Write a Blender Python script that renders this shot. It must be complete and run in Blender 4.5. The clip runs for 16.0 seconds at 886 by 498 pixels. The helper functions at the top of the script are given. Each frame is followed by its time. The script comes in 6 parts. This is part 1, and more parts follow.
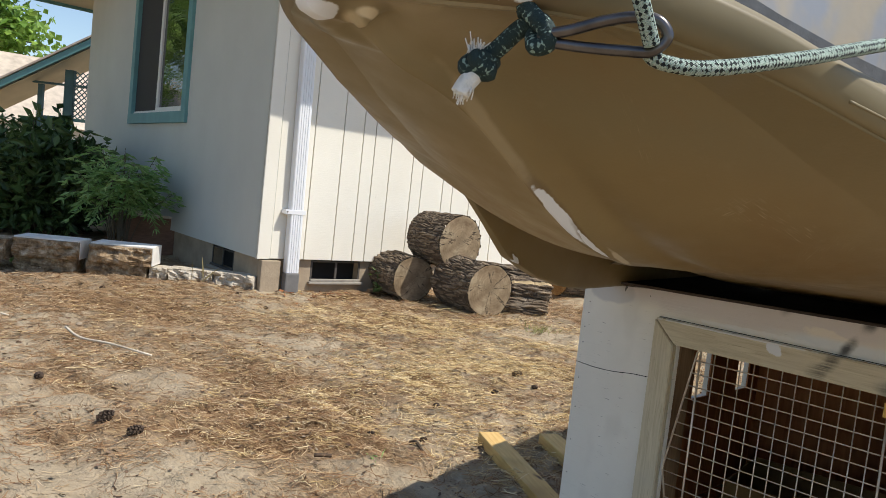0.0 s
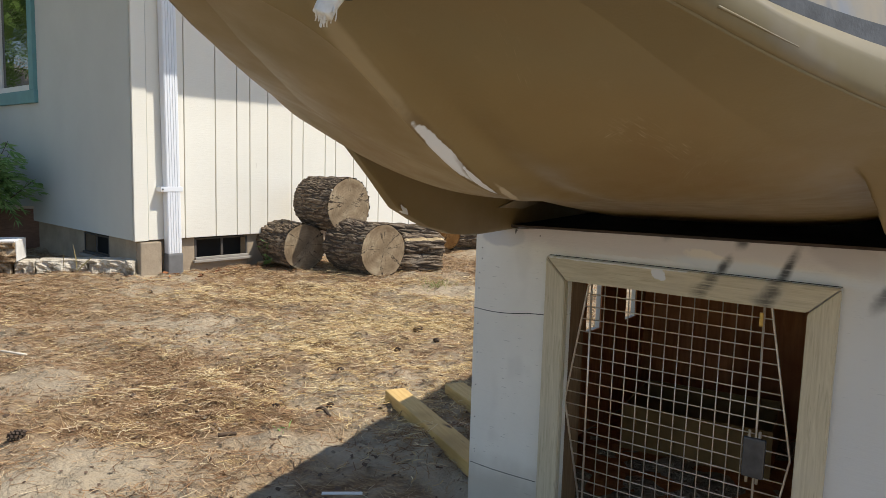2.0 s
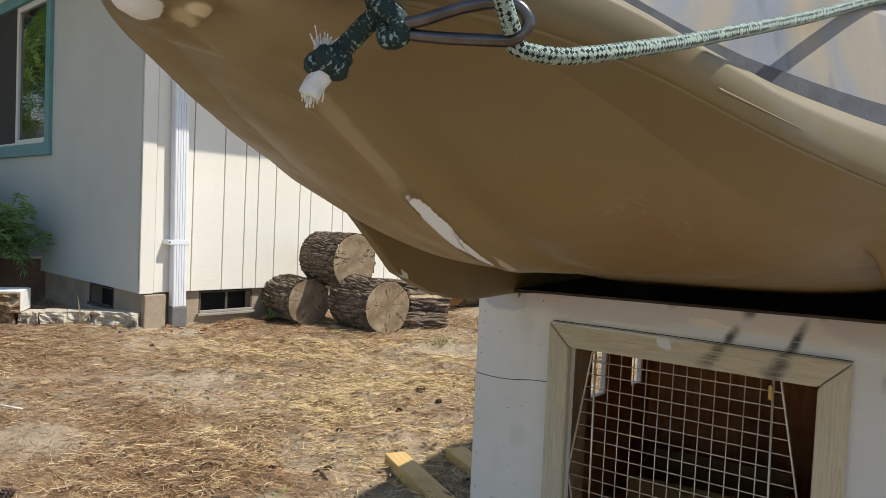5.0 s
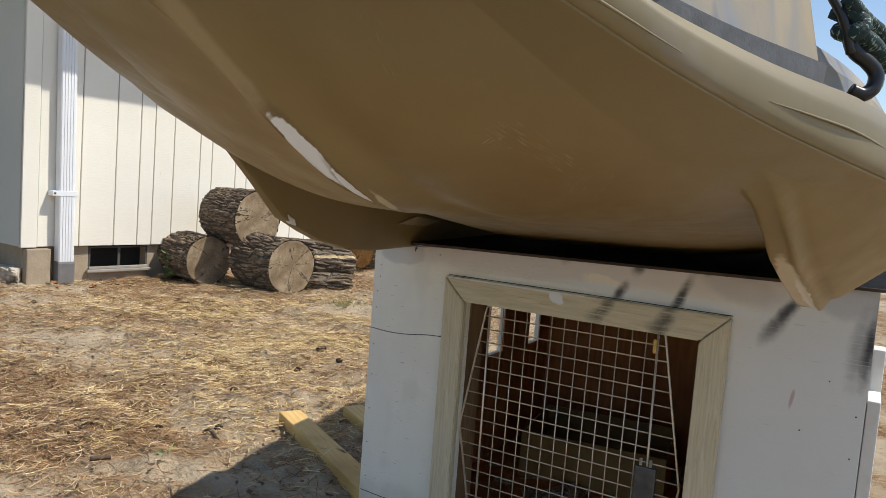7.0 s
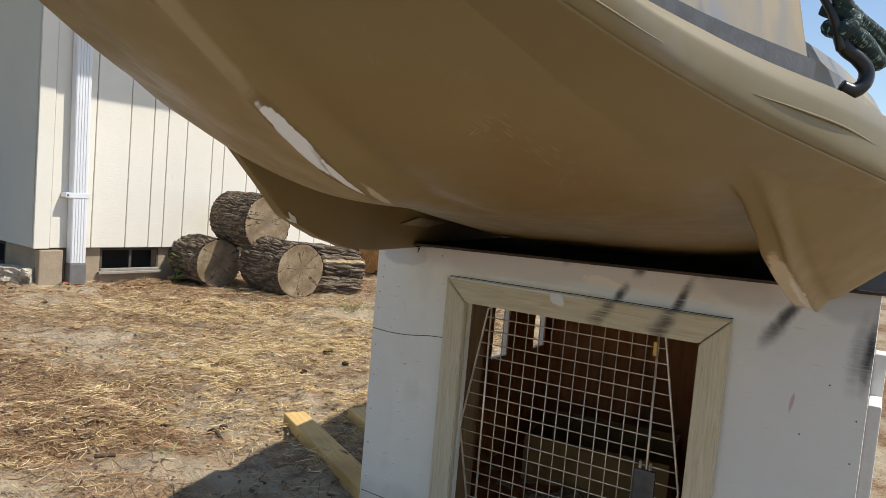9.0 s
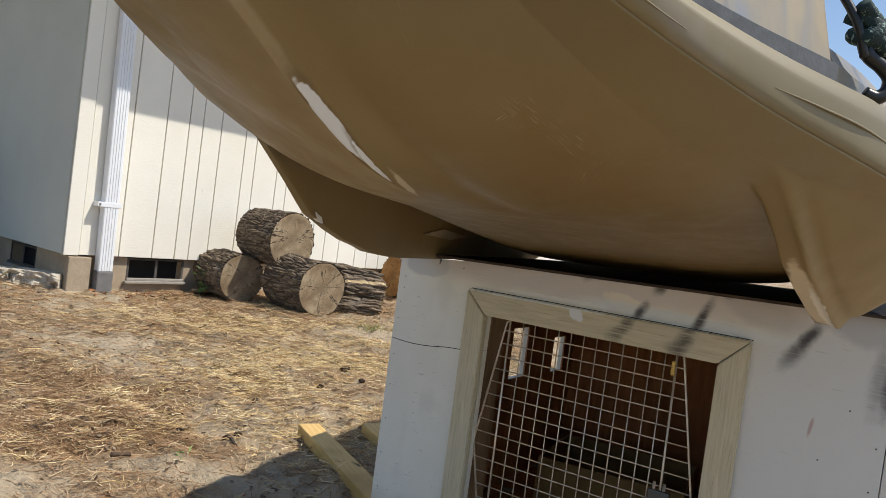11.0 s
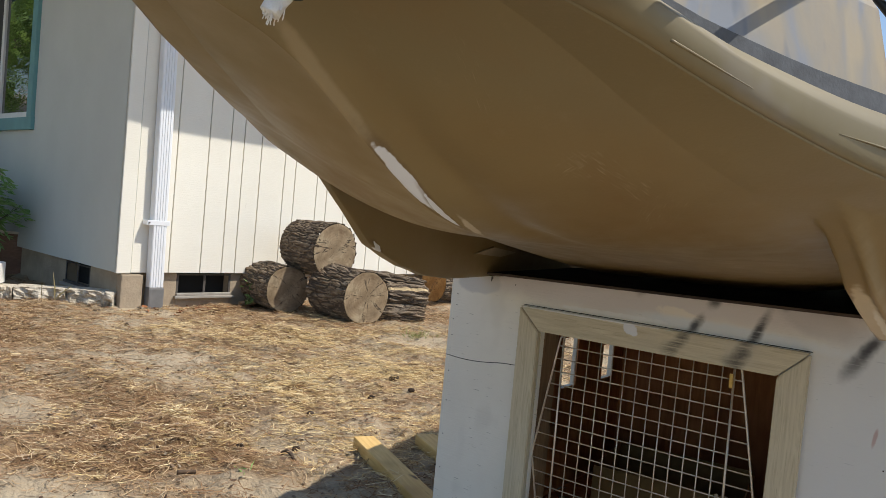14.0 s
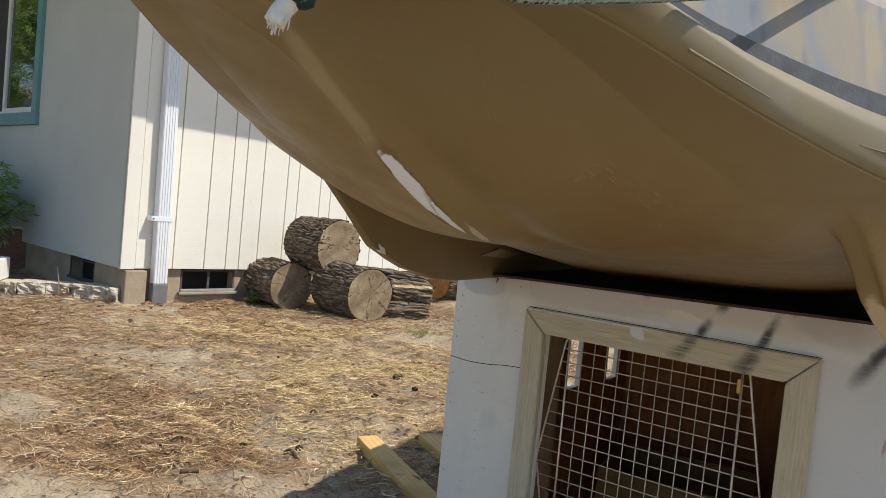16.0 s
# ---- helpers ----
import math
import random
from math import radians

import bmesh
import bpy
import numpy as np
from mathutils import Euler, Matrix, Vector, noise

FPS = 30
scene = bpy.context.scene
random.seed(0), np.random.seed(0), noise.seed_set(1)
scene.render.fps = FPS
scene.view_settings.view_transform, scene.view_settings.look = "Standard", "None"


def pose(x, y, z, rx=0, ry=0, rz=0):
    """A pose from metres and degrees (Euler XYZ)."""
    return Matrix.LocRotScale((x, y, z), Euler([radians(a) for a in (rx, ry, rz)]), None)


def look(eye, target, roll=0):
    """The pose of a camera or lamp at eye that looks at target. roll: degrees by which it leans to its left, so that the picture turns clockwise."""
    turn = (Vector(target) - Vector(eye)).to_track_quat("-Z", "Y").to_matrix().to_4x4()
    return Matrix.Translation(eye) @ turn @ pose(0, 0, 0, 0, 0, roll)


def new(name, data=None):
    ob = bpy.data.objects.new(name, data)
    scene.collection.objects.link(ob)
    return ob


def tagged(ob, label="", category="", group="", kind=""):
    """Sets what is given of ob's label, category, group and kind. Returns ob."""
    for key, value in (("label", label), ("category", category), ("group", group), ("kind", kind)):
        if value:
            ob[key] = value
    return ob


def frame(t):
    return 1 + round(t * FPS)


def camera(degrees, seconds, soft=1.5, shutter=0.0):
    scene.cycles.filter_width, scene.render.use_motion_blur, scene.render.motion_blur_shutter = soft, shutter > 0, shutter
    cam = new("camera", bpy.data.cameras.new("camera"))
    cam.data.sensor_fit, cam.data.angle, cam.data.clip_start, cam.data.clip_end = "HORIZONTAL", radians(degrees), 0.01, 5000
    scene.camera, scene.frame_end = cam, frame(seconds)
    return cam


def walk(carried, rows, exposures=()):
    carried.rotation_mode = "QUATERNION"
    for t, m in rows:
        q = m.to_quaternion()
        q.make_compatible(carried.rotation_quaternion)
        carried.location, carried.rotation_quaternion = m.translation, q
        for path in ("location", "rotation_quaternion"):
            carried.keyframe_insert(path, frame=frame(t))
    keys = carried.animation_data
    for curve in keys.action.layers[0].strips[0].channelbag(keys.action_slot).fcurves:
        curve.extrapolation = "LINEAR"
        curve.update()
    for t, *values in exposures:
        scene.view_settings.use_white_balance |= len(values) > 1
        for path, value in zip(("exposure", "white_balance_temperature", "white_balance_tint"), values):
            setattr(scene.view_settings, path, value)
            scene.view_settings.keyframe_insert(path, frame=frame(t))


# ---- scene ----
cam = camera(62.99, 16.0, soft=0.6)
PATH = [
    (0, (0.0546, -1.7063, 0.8436), (-0.3924, 0.2371, 0.6919), 6.30),
    (0.5, (0.0578, -1.7089, 0.8172), (-0.2028, 0.2675, 0.6565), 6.40),
    (1, (0.0701, -1.6966, 0.8041), (-0.1558, 0.2688, 0.5104), 3.02),
    (1.5, (0.0852, -1.6830, 0.7886), (-0.0742, 0.2881, 0.4894), 3.41),
    (2, (0.0554, -1.6816, 0.8264), (-0.0896, 0.2991, 0.5898), 1.66),
    (2.5, (0.0468, -1.6815, 0.8692), (-0.1999, 0.3013, 0.7819), -0.13),
    (3, (0.0421, -1.6864, 0.8716), (-0.2578, 0.2899, 0.8063), 0.02),
    (5.5, (0.0812, -1.6441, 0.8296), (-0.0160, 0.3513, 0.7355), 3.60),
    (6, (0.0992, -1.6259, 0.8200), (0.0921, 0.3714, 0.7168), 4.29),
    (6.5, (0.1018, -1.6197, 0.8192), (0.1604, 0.3754, 0.6918), 4.54),
    (7, (0.0967, -1.6210, 0.8144), (0.1756, 0.3705, 0.6475), 4.43),
    (7.5, (0.0995, -1.6254, 0.8154), (0.1626, 0.3676, 0.6608), 4.99),
    (8, (0.1010, -1.6308, 0.8159), (0.1389, 0.3640, 0.6766), 4.98),
    (8.5, (0.0989, -1.6413, 0.8171), (0.1042, 0.3533, 0.6701), 4.52),
    (9, (0.1173, -1.6278, 0.8029), (0.1628, 0.3661, 0.6538), 4.95),
    (11.5, (0.1215, -1.6565, 0.7620), (0.0863, 0.3427, 0.7145), 7.78),
    (12, (0.1103, -1.6651, 0.7848), (0.0436, 0.3335, 0.7486), 5.81),
    (12.5, (0.1059, -1.6616, 0.7903), (0.0239, 0.3361, 0.7408), 5.46),
    (13, (0.0991, -1.6782, 0.7872), (-0.0039, 0.3176, 0.7091), 5.45),
    (13.5, (0.0933, -1.6747, 0.7917), (-0.0232, 0.3188, 0.6809), 5.08),
    (14, (0.0861, -1.6740, 0.8025), (-0.0391, 0.3203, 0.7191), 5.30),
    (14.5, (0.0798, -1.6592, 0.8357), (-0.0423, 0.3368, 0.7977), 2.34),
    (15, (0.0809, -1.6470, 0.8519), (-0.0097, 0.3509, 0.8408), 1.35),
    (15.5, (0.0829, -1.6458, 0.8349), (-0.0248, 0.3506, 0.7833), 4.36),
    (16, (0.0812, -1.6606, 0.8134), (-0.0533, 0.3326, 0.7176), 5.60),
]
walk(cam, [(t, look(eye, target, roll)) for t, eye, target, roll in PATH])

# ---- light ----
SUN_AZ, SUN_EL = radians(-4), radians(57.5)      # azimuth from +x towards +y
world = bpy.data.worlds.new("sky")
scene.world = world
world.use_nodes = True
wn = world.node_tree
sky = wn.nodes.new("ShaderNodeTexSky")
sky.sky_type = "NISHITA"
sky.sun_disc = False
sky.sun_elevation = SUN_EL
sky.sun_rotation = radians(90) - SUN_AZ
sky.air_density, sky.dust_density, sky.ozone_density = 1.0, 0.4, 1.0
wn.links.new(sky.outputs[0], wn.nodes["Background"].inputs[0])
wn.nodes["Background"].inputs[1].default_value = 0.15
sun_data = bpy.data.lights.new("sun", "SUN")
sun_data.energy, sun_data.angle, sun_data.color = 4.9, radians(0.53), (1.0, 0.95, 0.86)
sun = new("sun", sun_data)
sun_way = Vector((math.cos(SUN_AZ) * math.cos(SUN_EL), math.sin(SUN_AZ) * math.cos(SUN_EL), math.sin(SUN_EL)))
sun.matrix_world = look(sun_way * 30, (0, 0, 0))

rng = np.random.default_rng(7)


# ---- materials ----
class Mat:
    """A node material with short ways to add nodes."""

    def __init__(self, name, rough=0.6, metal=0.0, spec=0.5):
        self.m = bpy.data.materials.new(name)
        self.m.use_nodes = True
        self.t = self.m.node_tree
        self.b = self.t.nodes["Principled BSDF"]
        self.b.inputs["Roughness"].default_value = rough
        self.b.inputs["Metallic"].default_value = metal
        self.b.inputs["Specular IOR Level"].default_value = spec
        self.co = self.t.nodes.new("ShaderNodeTexCoord")

    def node(self, kind, **values):
        n = self.t.nodes.new("ShaderNode" + kind)
        for k, v in values.items():
            if k in n.inputs:
                n.inputs[k].default_value = v
        return n

    def link(self, a, b):
        self.t.links.new(a, b)

    def space(self, scale=(1, 1, 1), loc=(0, 0, 0), rot=(0, 0, 0), kind="Object"):
        n = self.node("Mapping")
        n.inputs["Scale"].default_value, n.inputs["Location"].default_value = scale, loc
        n.inputs["Rotation"].default_value = [radians(a) for a in rot]
        self.link(self.co.outputs[kind], n.inputs["Vector"])
        return n.outputs[0]

    def grain(self, size, rot=0.0, loc=(0, 0, 0)):
        """Object space turned about z and then stretched: size is the length of one unit along each turned axis."""
        n = self.node("Mapping")
        n.vector_type = "TEXTURE"
        n.inputs["Location"].default_value, n.inputs["Scale"].default_value = loc, size
        n.inputs["Rotation"].default_value = (0, 0, radians(rot))
        self.link(self.co.outputs["Object"], n.inputs["Vector"])
        return n.outputs[0]

    def noise(self, vec, scale, detail=4.0, rough=0.55, warp=0.0):
        n = self.node("TexNoise", Scale=scale, Detail=detail, Roughness=rough, Distortion=warp)
        self.link(vec, n.inputs["Vector"])
        return n.outputs["Fac"]

    def ramp(self, fac, *stops):
        n = self.node("ValToRGB")
        e = n.color_ramp.elements
        while len(e) < len(stops):
            e.new(0.5)
        for el, (p, c) in zip(e, stops):
            el.position = p
            el.color = (*c, 1) if len(c) == 3 else c
        self.link(fac, n.inputs[0])
        return n.outputs[0]

    def step(self, fac, lo, hi):
        n = self.node("MapRange")
        n.inputs["From Min"].default_value, n.inputs["From Max"].default_value = lo, hi
        n.interpolation_type = "SMOOTHSTEP"
        self.link(fac, n.inputs["Value"])
        return n.outputs[0]

    def math(self, op, a, b=None):
        n = self.node("Math")
        n.operation = op
        for i, v in enumerate((a, b)):
            if v is None:
                continue
            if isinstance(v, (int, float)):
                n.inputs[i].default_value = v
            else:
                self.link(v, n.inputs[i])
        return n.outputs[0]

    def mix(self, fac, a, b, how="MIX"):
        n = self.node("Mix")
        n.data_type, n.blend_type = "RGBA", how
        if isinstance(fac, (int, float)):
            n.inputs[0].default_value = fac
        else:
            self.link(fac, n.inputs[0])
        for i, v in ((6, a), (7, b)):
            if isinstance(v, tuple):
                n.inputs[i].default_value = (*v, 1)
            else:
                self.link(v, n.inputs[i])
        return n.outputs[2]

    def blob(self, centre, size, rot=(0, 0, 0), ragged=0.35, scale=40.0, soft=0.15):
        """1 inside a ragged ellipsoid in object space, 0 outside."""
        n = self.node("Mapping")
        n.vector_type = "TEXTURE"
        n.inputs["Location"].default_value, n.inputs["Scale"].default_value = centre, size
        n.inputs["Rotation"].default_value = [radians(a) for a in rot]
        self.link(self.co.outputs["Object"], n.inputs["Vector"])
        v = self.node("VectorMath")
        v.operation = "LENGTH"
        self.link(n.outputs[0], v.inputs[0])
        d = self.math("ADD", v.outputs["Value"], self.math("MULTIPLY", self.math("SUBTRACT", self.noise(self.co.outputs["Object"], scale, 3), 0.5), ragged * 2))
        return self.step(d, 1 + soft, 1 - soft)

    def color(self, c):
        if isinstance(c, tuple):
            self.b.inputs["Base Color"].default_value = (*c, 1)
        else:
            self.link(c, self.b.inputs["Base Color"])
        return self

    def rough(self, fac):
        self.link(fac, self.b.inputs["Roughness"])
        return self

    def bump(self, height, strength=0.3, distance=0.01):
        n = self.node("Bump", Strength=strength, Distance=distance)
        self.link(height, n.inputs["Height"])
        self.link(n.outputs[0], self.b.inputs["Normal"])
        return self


def simple(name, c, rough=0.6, metal=0.0, vary=0.15, scale=12.0, bump=0.15, dist=0.002, fine=90.0, spec=0.5):
    """A plain surface with stains and grain."""
    a = Mat(name, rough, metal, spec)
    v = a.co.outputs["Object"]
    dark = tuple(x * (1 - vary) for x in c)
    light = tuple(min(1, x * (1 + vary)) for x in c)
    base = a.ramp(a.noise(v, scale, 5), (0.3, dark), (0.7, light))
    grain = a.noise(v, fine, 3)
    a.color(a.mix(0.12, base, a.ramp(grain, (0.3, dark), (0.7, light)), "MIX"))
    a.bump(grain, bump, dist)
    return a.m


def wood(name, dark, light, along=(1, 12, 12), rough=0.7, knots=False):
    a = Mat(name, rough)
    v = a.space(along)
    n = a.noise(v, 6, 6, 0.6, 0.4)
    c = a.ramp(n, (0.28, dark), (0.72, light))
    c = a.mix(a.step(a.noise(a.co.outputs["Object"], 3.0, 3), 0.45, 0.75), c, tuple(x * 0.72 for x in dark))
    if knots:
        k = a.noise(a.space((4, 14, 14)), 2.2, 1)
        c = a.mix(a.step(k, 0.68, 0.78), c, (0.09, 0.045, 0.02))
    a.color(c).bump(n, 0.3, 0.002)
    return a.m


# painted plywood of the kennel
a = Mat("kennel_paint", 0.72)
V = a.co.outputs["Object"]
c = a.ramp(a.noise(V, 3.5, 6, 0.6), (0.3, (0.78, 0.745, 0.67)), (0.7, (0.88, 0.845, 0.765)))
c = a.mix(a.step(a.noise(a.space((1, 1, 0.7)), 5.0, 3), 0.55, 0.62), c, (0.78, 0.745, 0.67))
# roller texture and fine checks that run level in the veneer
brush = a.noise(a.space((5, 5, 190)), 1.6, 4, 0.6)
grain = a.noise(a.space((3, 3, 60)), 4, 5, 0.6)
c = a.mix(a.math("MULTIPLY", a.step(brush, 0.58, 0.75), 0.18), c, (0.62, 0.585, 0.52))
c = a.mix(a.math("MULTIPLY", a.math("MULTIPLY", a.step(a.noise(a.space((9, 9, 120)), 3, 2), 0.66, 0.71), a.step(a.noise(V, 6, 2), 0.45, 0.55)), 0.6), c, (0.20, 0.17, 0.14))
c = a.mix(a.math("MULTIPLY", a.blob((0.95, 0, 0.35), (0.24, 0.2, 0.5), (0, 0, 0), 0.3, 5, 0.4), 0.75), c, (0.62, 0.635, 0.64))
# lilac-grey overspray along the top, with a firm edge on the corner patch
c = a.mix(a.math("MULTIPLY", a.blob((0.44, 0, 0.71), (0.52, 0.2, 0.062), (0, -1.2, 0), 0.3, 9, 0.25), 0.8), c, (0.68, 0.63, 0.625))
c = a.mix(a.math("MULTIPLY", a.blob((0.075, 0, 0.668), (0.055, 0.2, 0.03), (0, 0, 0), 0.3, 20, 0.12), 0.7), c, (0.55, 0.535, 0.53))
c = a.mix(a.math("MULTIPLY", a.blob((0.77, 0, 0.69), (0.07, 0.2, 0.03), (0, 20, 0), 0.4, 18, 0.3), 0.6), c, (0.52, 0.485, 0.48))
c = a.mix(a.math("MULTIPLY", a.blob((0.94, 0, 0.69), (0.06, 0.2, 0.035), (0, 0, 0), 0.4, 18, 0.25), 0.75), c, (0.46, 0.465, 0.485))
# pale primer patch and the bluish-white strip over the door trim
c = a.mix(a.math("MULTIPLY", a.blob((0.535, 0, 0.658), (0.045, 0.2, 0.016), (0, 10, 0), 0.6, 40, 0.15), 0.85), c, (0.86, 0.80, 0.71))
c = a.mix(a.math("MULTIPLY", a.blob((0.62, 0, 0.645), (0.17, 0.2, 0.013), (0, 1.5, 0), 0.5, 25, 0.45), 0.8), c, (0.74, 0.79, 0.84))
c = a.mix(a.math("MULTIPLY", a.blob((0.40, 0, 0.642), (0.12, 0.2, 0.005), (0, 0, 0), 0.8, 60, 0.3), 0.6), c, (0.86, 0.87, 0.88))
# black spray streaks, brushed out along the grain
for u, z, ru, rz, lean, dark in ((0.456, 0.70, 0.010, 0.012, 30, 0.55), (0.600, 0.700, 0.011, 0.016, 32, 0.85), (0.718, 0.706, 0.010, 0.007, 30, 0.7), (0.566, 0.646, 0.009, 0.020, 30, 0.9), (0.677, 0.652, 0.009, 0.036, 22, 0.92),
                                 (0.852, 0.655, 0.010, 0.028, 33, 0.93), (0.832, 0.622, 0.013, 0.026, 33, 0.65), (0.975, 0.612, 0.009, 0.046, 4, 0.95), (0.962, 0.608, 0.016, 0.05, 4, 0.45)):
    m = a.math("MULTIPLY", a.blob((u, 0, z), (ru * 0.85, 0.2, rz), (0, lean, 0), 0.5, 60, 0.8), a.step(brush, 0.1, 0.48))
    c = a.mix(a.math("MULTIPLY", m, dark), c, (0.035, 0.035, 0.042))
c = a.mix(a.math("MULTIPLY", a.blob((0.873, 0, 0.51), (0.0028, 0.2, 0.016), (0, 8, 0), 0.3, 90, 0.4), 0.6), c, (0.42, 0.20, 0.17))
c = a.mix(a.math("MULTIPLY", a.blob((0.108, 0, 0.681), (0.0022, 0.2, 0.009), (0, 12, 0), 0.3, 90, 0.3), 0.9), c, (0.05, 0.045, 0.045))
c = a.mix(a.math("MULTIPLY", a.blob((0.08, 0, 0.02), (0.25, 0.2, 0.09), (0, 0, 0), 0.5, 12, 0.5), 0.6), c, (0.42, 0.36, 0.28))
# pin holes
c = a.mix(a.step(a.noise(a.space((1, 0, 1)), 95, 1), 0.80, 0.83), c, (0.06, 0.05, 0.045))
a.color(c).bump(a.math("ADD", brush, a.noise(V, 120, 2)), 0.3, 0.0016)
KENNEL = a.m


def trim_mat(name, marks):
    """Khaki paint over coarse grain, along x on the marked head board and along z on the others; marks: (u, z, across, along, lean, strength)."""
    a = Mat(name, 0.68)
    n = a.noise(a.space((3, 40, 55) if marks else (55, 40, 3)), 3.5, 5, 0.62, 0.9)
    c = a.ramp(n, (0.28, (0.46, 0.395, 0.265)), (0.5, (0.59, 0.52, 0.37)), (0.72, (0.67, 0.60, 0.445)))
    c = a.mix(a.step(a.noise(a.co.outputs["Object"], 9, 4), 0.5, 0.75), c, (0.57, 0.51, 0.39))
    fine_ = a.noise(a.space((9, 60, 230) if marks else (230, 60, 9)), 1.5, 3, 0.6, 0.5)
    c = a.mix(a.math("MULTIPLY", a.step(fine_, 0.64, 0.74), 0.55), c, (0.24, 0.195, 0.125))
    for u, z, ru, rz, lean, dark in marks:
        m = a.math("MULTIPLY", a.blob((u, 0, z), (ru, 0.2, rz), (0, lean, 0), 0.5, 70, 0.8), a.step(fine_, 0.2, 0.58))
        c = a.mix(a.math("MULTIPLY", m, dark), c, (0.04, 0.04, 0.042))
    if marks:
        c = a.mix(a.blob((-0.034, 0, 0.014), (0.016, 0.2, 0.011), (0, 30, 0), 0.5, 60, 0.1), c, (0.74, 0.76, 0.79))
        c = a.mix(a.math("MULTIPLY", a.blob((-0.13, 0, 0.0235), (0.16, 0.2, 0.0022), (0, 0, 0), 0.8, 70, 0.3), 0.9), c, (0.82, 0.82, 0.80))
    a.color(c).bump(a.math("ADD", n, fine_), 0.3, 0.0012)
    return a.m


TRIM = trim_mat("trim_paint", ())
TRIM_MARKED = trim_mat("trim_paint_marked", ((0.064, 0.008, 0.010, 0.022, 30, 0.85), (0.045, -0.012, 0.014, 0.016, 30, 0.5), (0.176, 0.004, 0.012, 0.026, 25, 0.85), (0.160, -0.016, 0.016, 0.012, 25, 0.5)))

INSIDE = wood("bare_plywood", (0.40, 0.135, 0.045), (0.66, 0.29, 0.105), (10, 10, 1.2), 0.75)
JAMB = wood("stained_jamb", (0.20, 0.115, 0.055), (0.38, 0.25, 0.135), (20, 20, 1.5), 0.7)
LUMBER = wood("fresh_lumber", (0.55, 0.34, 0.11), (0.74, 0.51, 0.21), (1.5, 20, 20), 0.65, True)
STRAY = wood("weathered_stick", (0.60, 0.50, 0.37), (0.78, 0.70, 0.58), (3, 30, 30), 0.8)
TWIG = wood("dark_twig", (0.05, 0.03, 0.018), (0.13, 0.085, 0.05), (3, 30, 30), 0.85)
WIRE = simple("zinc_wire", (0.66, 0.57, 0.46), 0.42, 0.6, 0.25, 40)
LATCH = simple("latch_metal", (0.10, 0.10, 0.105), 0.5, 0.6, 0.3, 30)
BRASS = simple("brass_tag", (0.5, 0.33, 0.1), 0.45, 0.7, 0.3, 60)
ROOFING = simple("black_roofing_felt", (0.012, 0.013, 0.016), 1.0, 0.0, 0.4, 20, 0.5, 0.003, 150, 0.08)
NAIL = simple("rusty_nail", (0.06, 0.05, 0.045), 0.6, 0.5, 0.3, 80)
ROOF_EDGE = wood("roof_edge_plywood", (0.03, 0.02, 0.018), (0.11, 0.08, 0.065), (6, 60, 60), 0.85)
CARD = simple("cardboard", (0.34, 0.205, 0.075), 0.8, 0.0, 0.2, 9)

# kayak plastic: tan with rubbed white wear, scratches and brown smoke on the hull
a = Mat("kayak_plastic", 0.42, 0, 0.4)
V = a.co.outputs["Object"]
c = a.ramp(a.noise(V, 2.2, 4, 0.5), (0.35, (0.238, 0.175, 0.080)), (0.65, (0.302, 0.231, 0.116)))
c = a.mix(a.math("MULTIPLY", a.step(a.noise(a.space((1, 1.4, 2.2)), 4.0, 3), 0.52, 0.7), 0.4), c, (0.205, 0.142, 0.066))
# olive overspray that fades out below the rim, browner belly
sx = a.node("SeparateXYZ")
a.link(V, sx.inputs[0])
rim_at = a.node("MapRange")
for k_, v_ in (("From Min", 0.0), ("From Max", 0.55), ("To Min", 0.945), ("To Max", 0.846)):
    rim_at.inputs[k_].default_value = v_
a.link(sx.outputs[0], rim_at.inputs["Value"])
below = a.math("SUBTRACT", a.math("SUBTRACT", sx.outputs[2], rim_at.outputs[0]), a.math("MULTIPLY", a.math("SUBTRACT", a.noise(V, 7, 4), 0.5), 0.03))
c = a.mix(a.math("MULTIPLY", a.step(below, -0.045, -0.004), 0.85), c, (0.232, 0.192, 0.108))
c = a.mix(a.math("MULTIPLY", a.step(a.noise(a.space((2.2, 5, 3), (1.3, 0, 0)), 1.6, 5, 0.6, 0.4), 0.5, 0.72), 0.35), c, (0.25, 0.158, 0.07))
c = a.mix(a.math("MULTIPLY", a.step(a.noise(V, 34, 5, 0.7), 0.57, 0.75), 0.16), c, (0.36, 0.29, 0.18))
# long thin rub marks running along the hull
c = a.mix(a.math("MULTIPLY", a.step(a.noise(a.grain((0.2, 0.006, 0.03), 8), 1.0, 3, 0.6, 0.3), 0.68, 0.78), 0.12), c, (0.40, 0.32, 0.20))
# clusters of fine scratches
for cx, cy, rx, ry, ang, amount in ((0.246, -0.140, 0.019, 0.007, 62, 0.85), (0.257, -0.160, 0.024, 0.014, -25, 0.85), (0.302, -0.188, 0.018, 0.012, -20, 0.7), (0.35, -0.195, 0.034, 0.016, 25, 0.5), (0.13, -0.10, 0.03, 0.006, 5, 0.35)):
    lines = a.step(a.noise(a.grain((0.022, 0.0012, 1e3), ang, (cx, cy, 0)), 1.0, 2, 0.5, 0.6), 0.55, 0.68)
    inside_ = a.blob((cx, cy, 0.85), (rx, ry, 0.1), (0, 0, ang), 0.7, 70, 0.6)
    c = a.mix(a.math("MULTIPLY", a.math("MULTIPLY", lines, inside_), a.math("MULTIPLY", a.step(a.noise(V, 60, 2), 0.35, 0.65), amount)), c, (0.60, 0.53, 0.39))
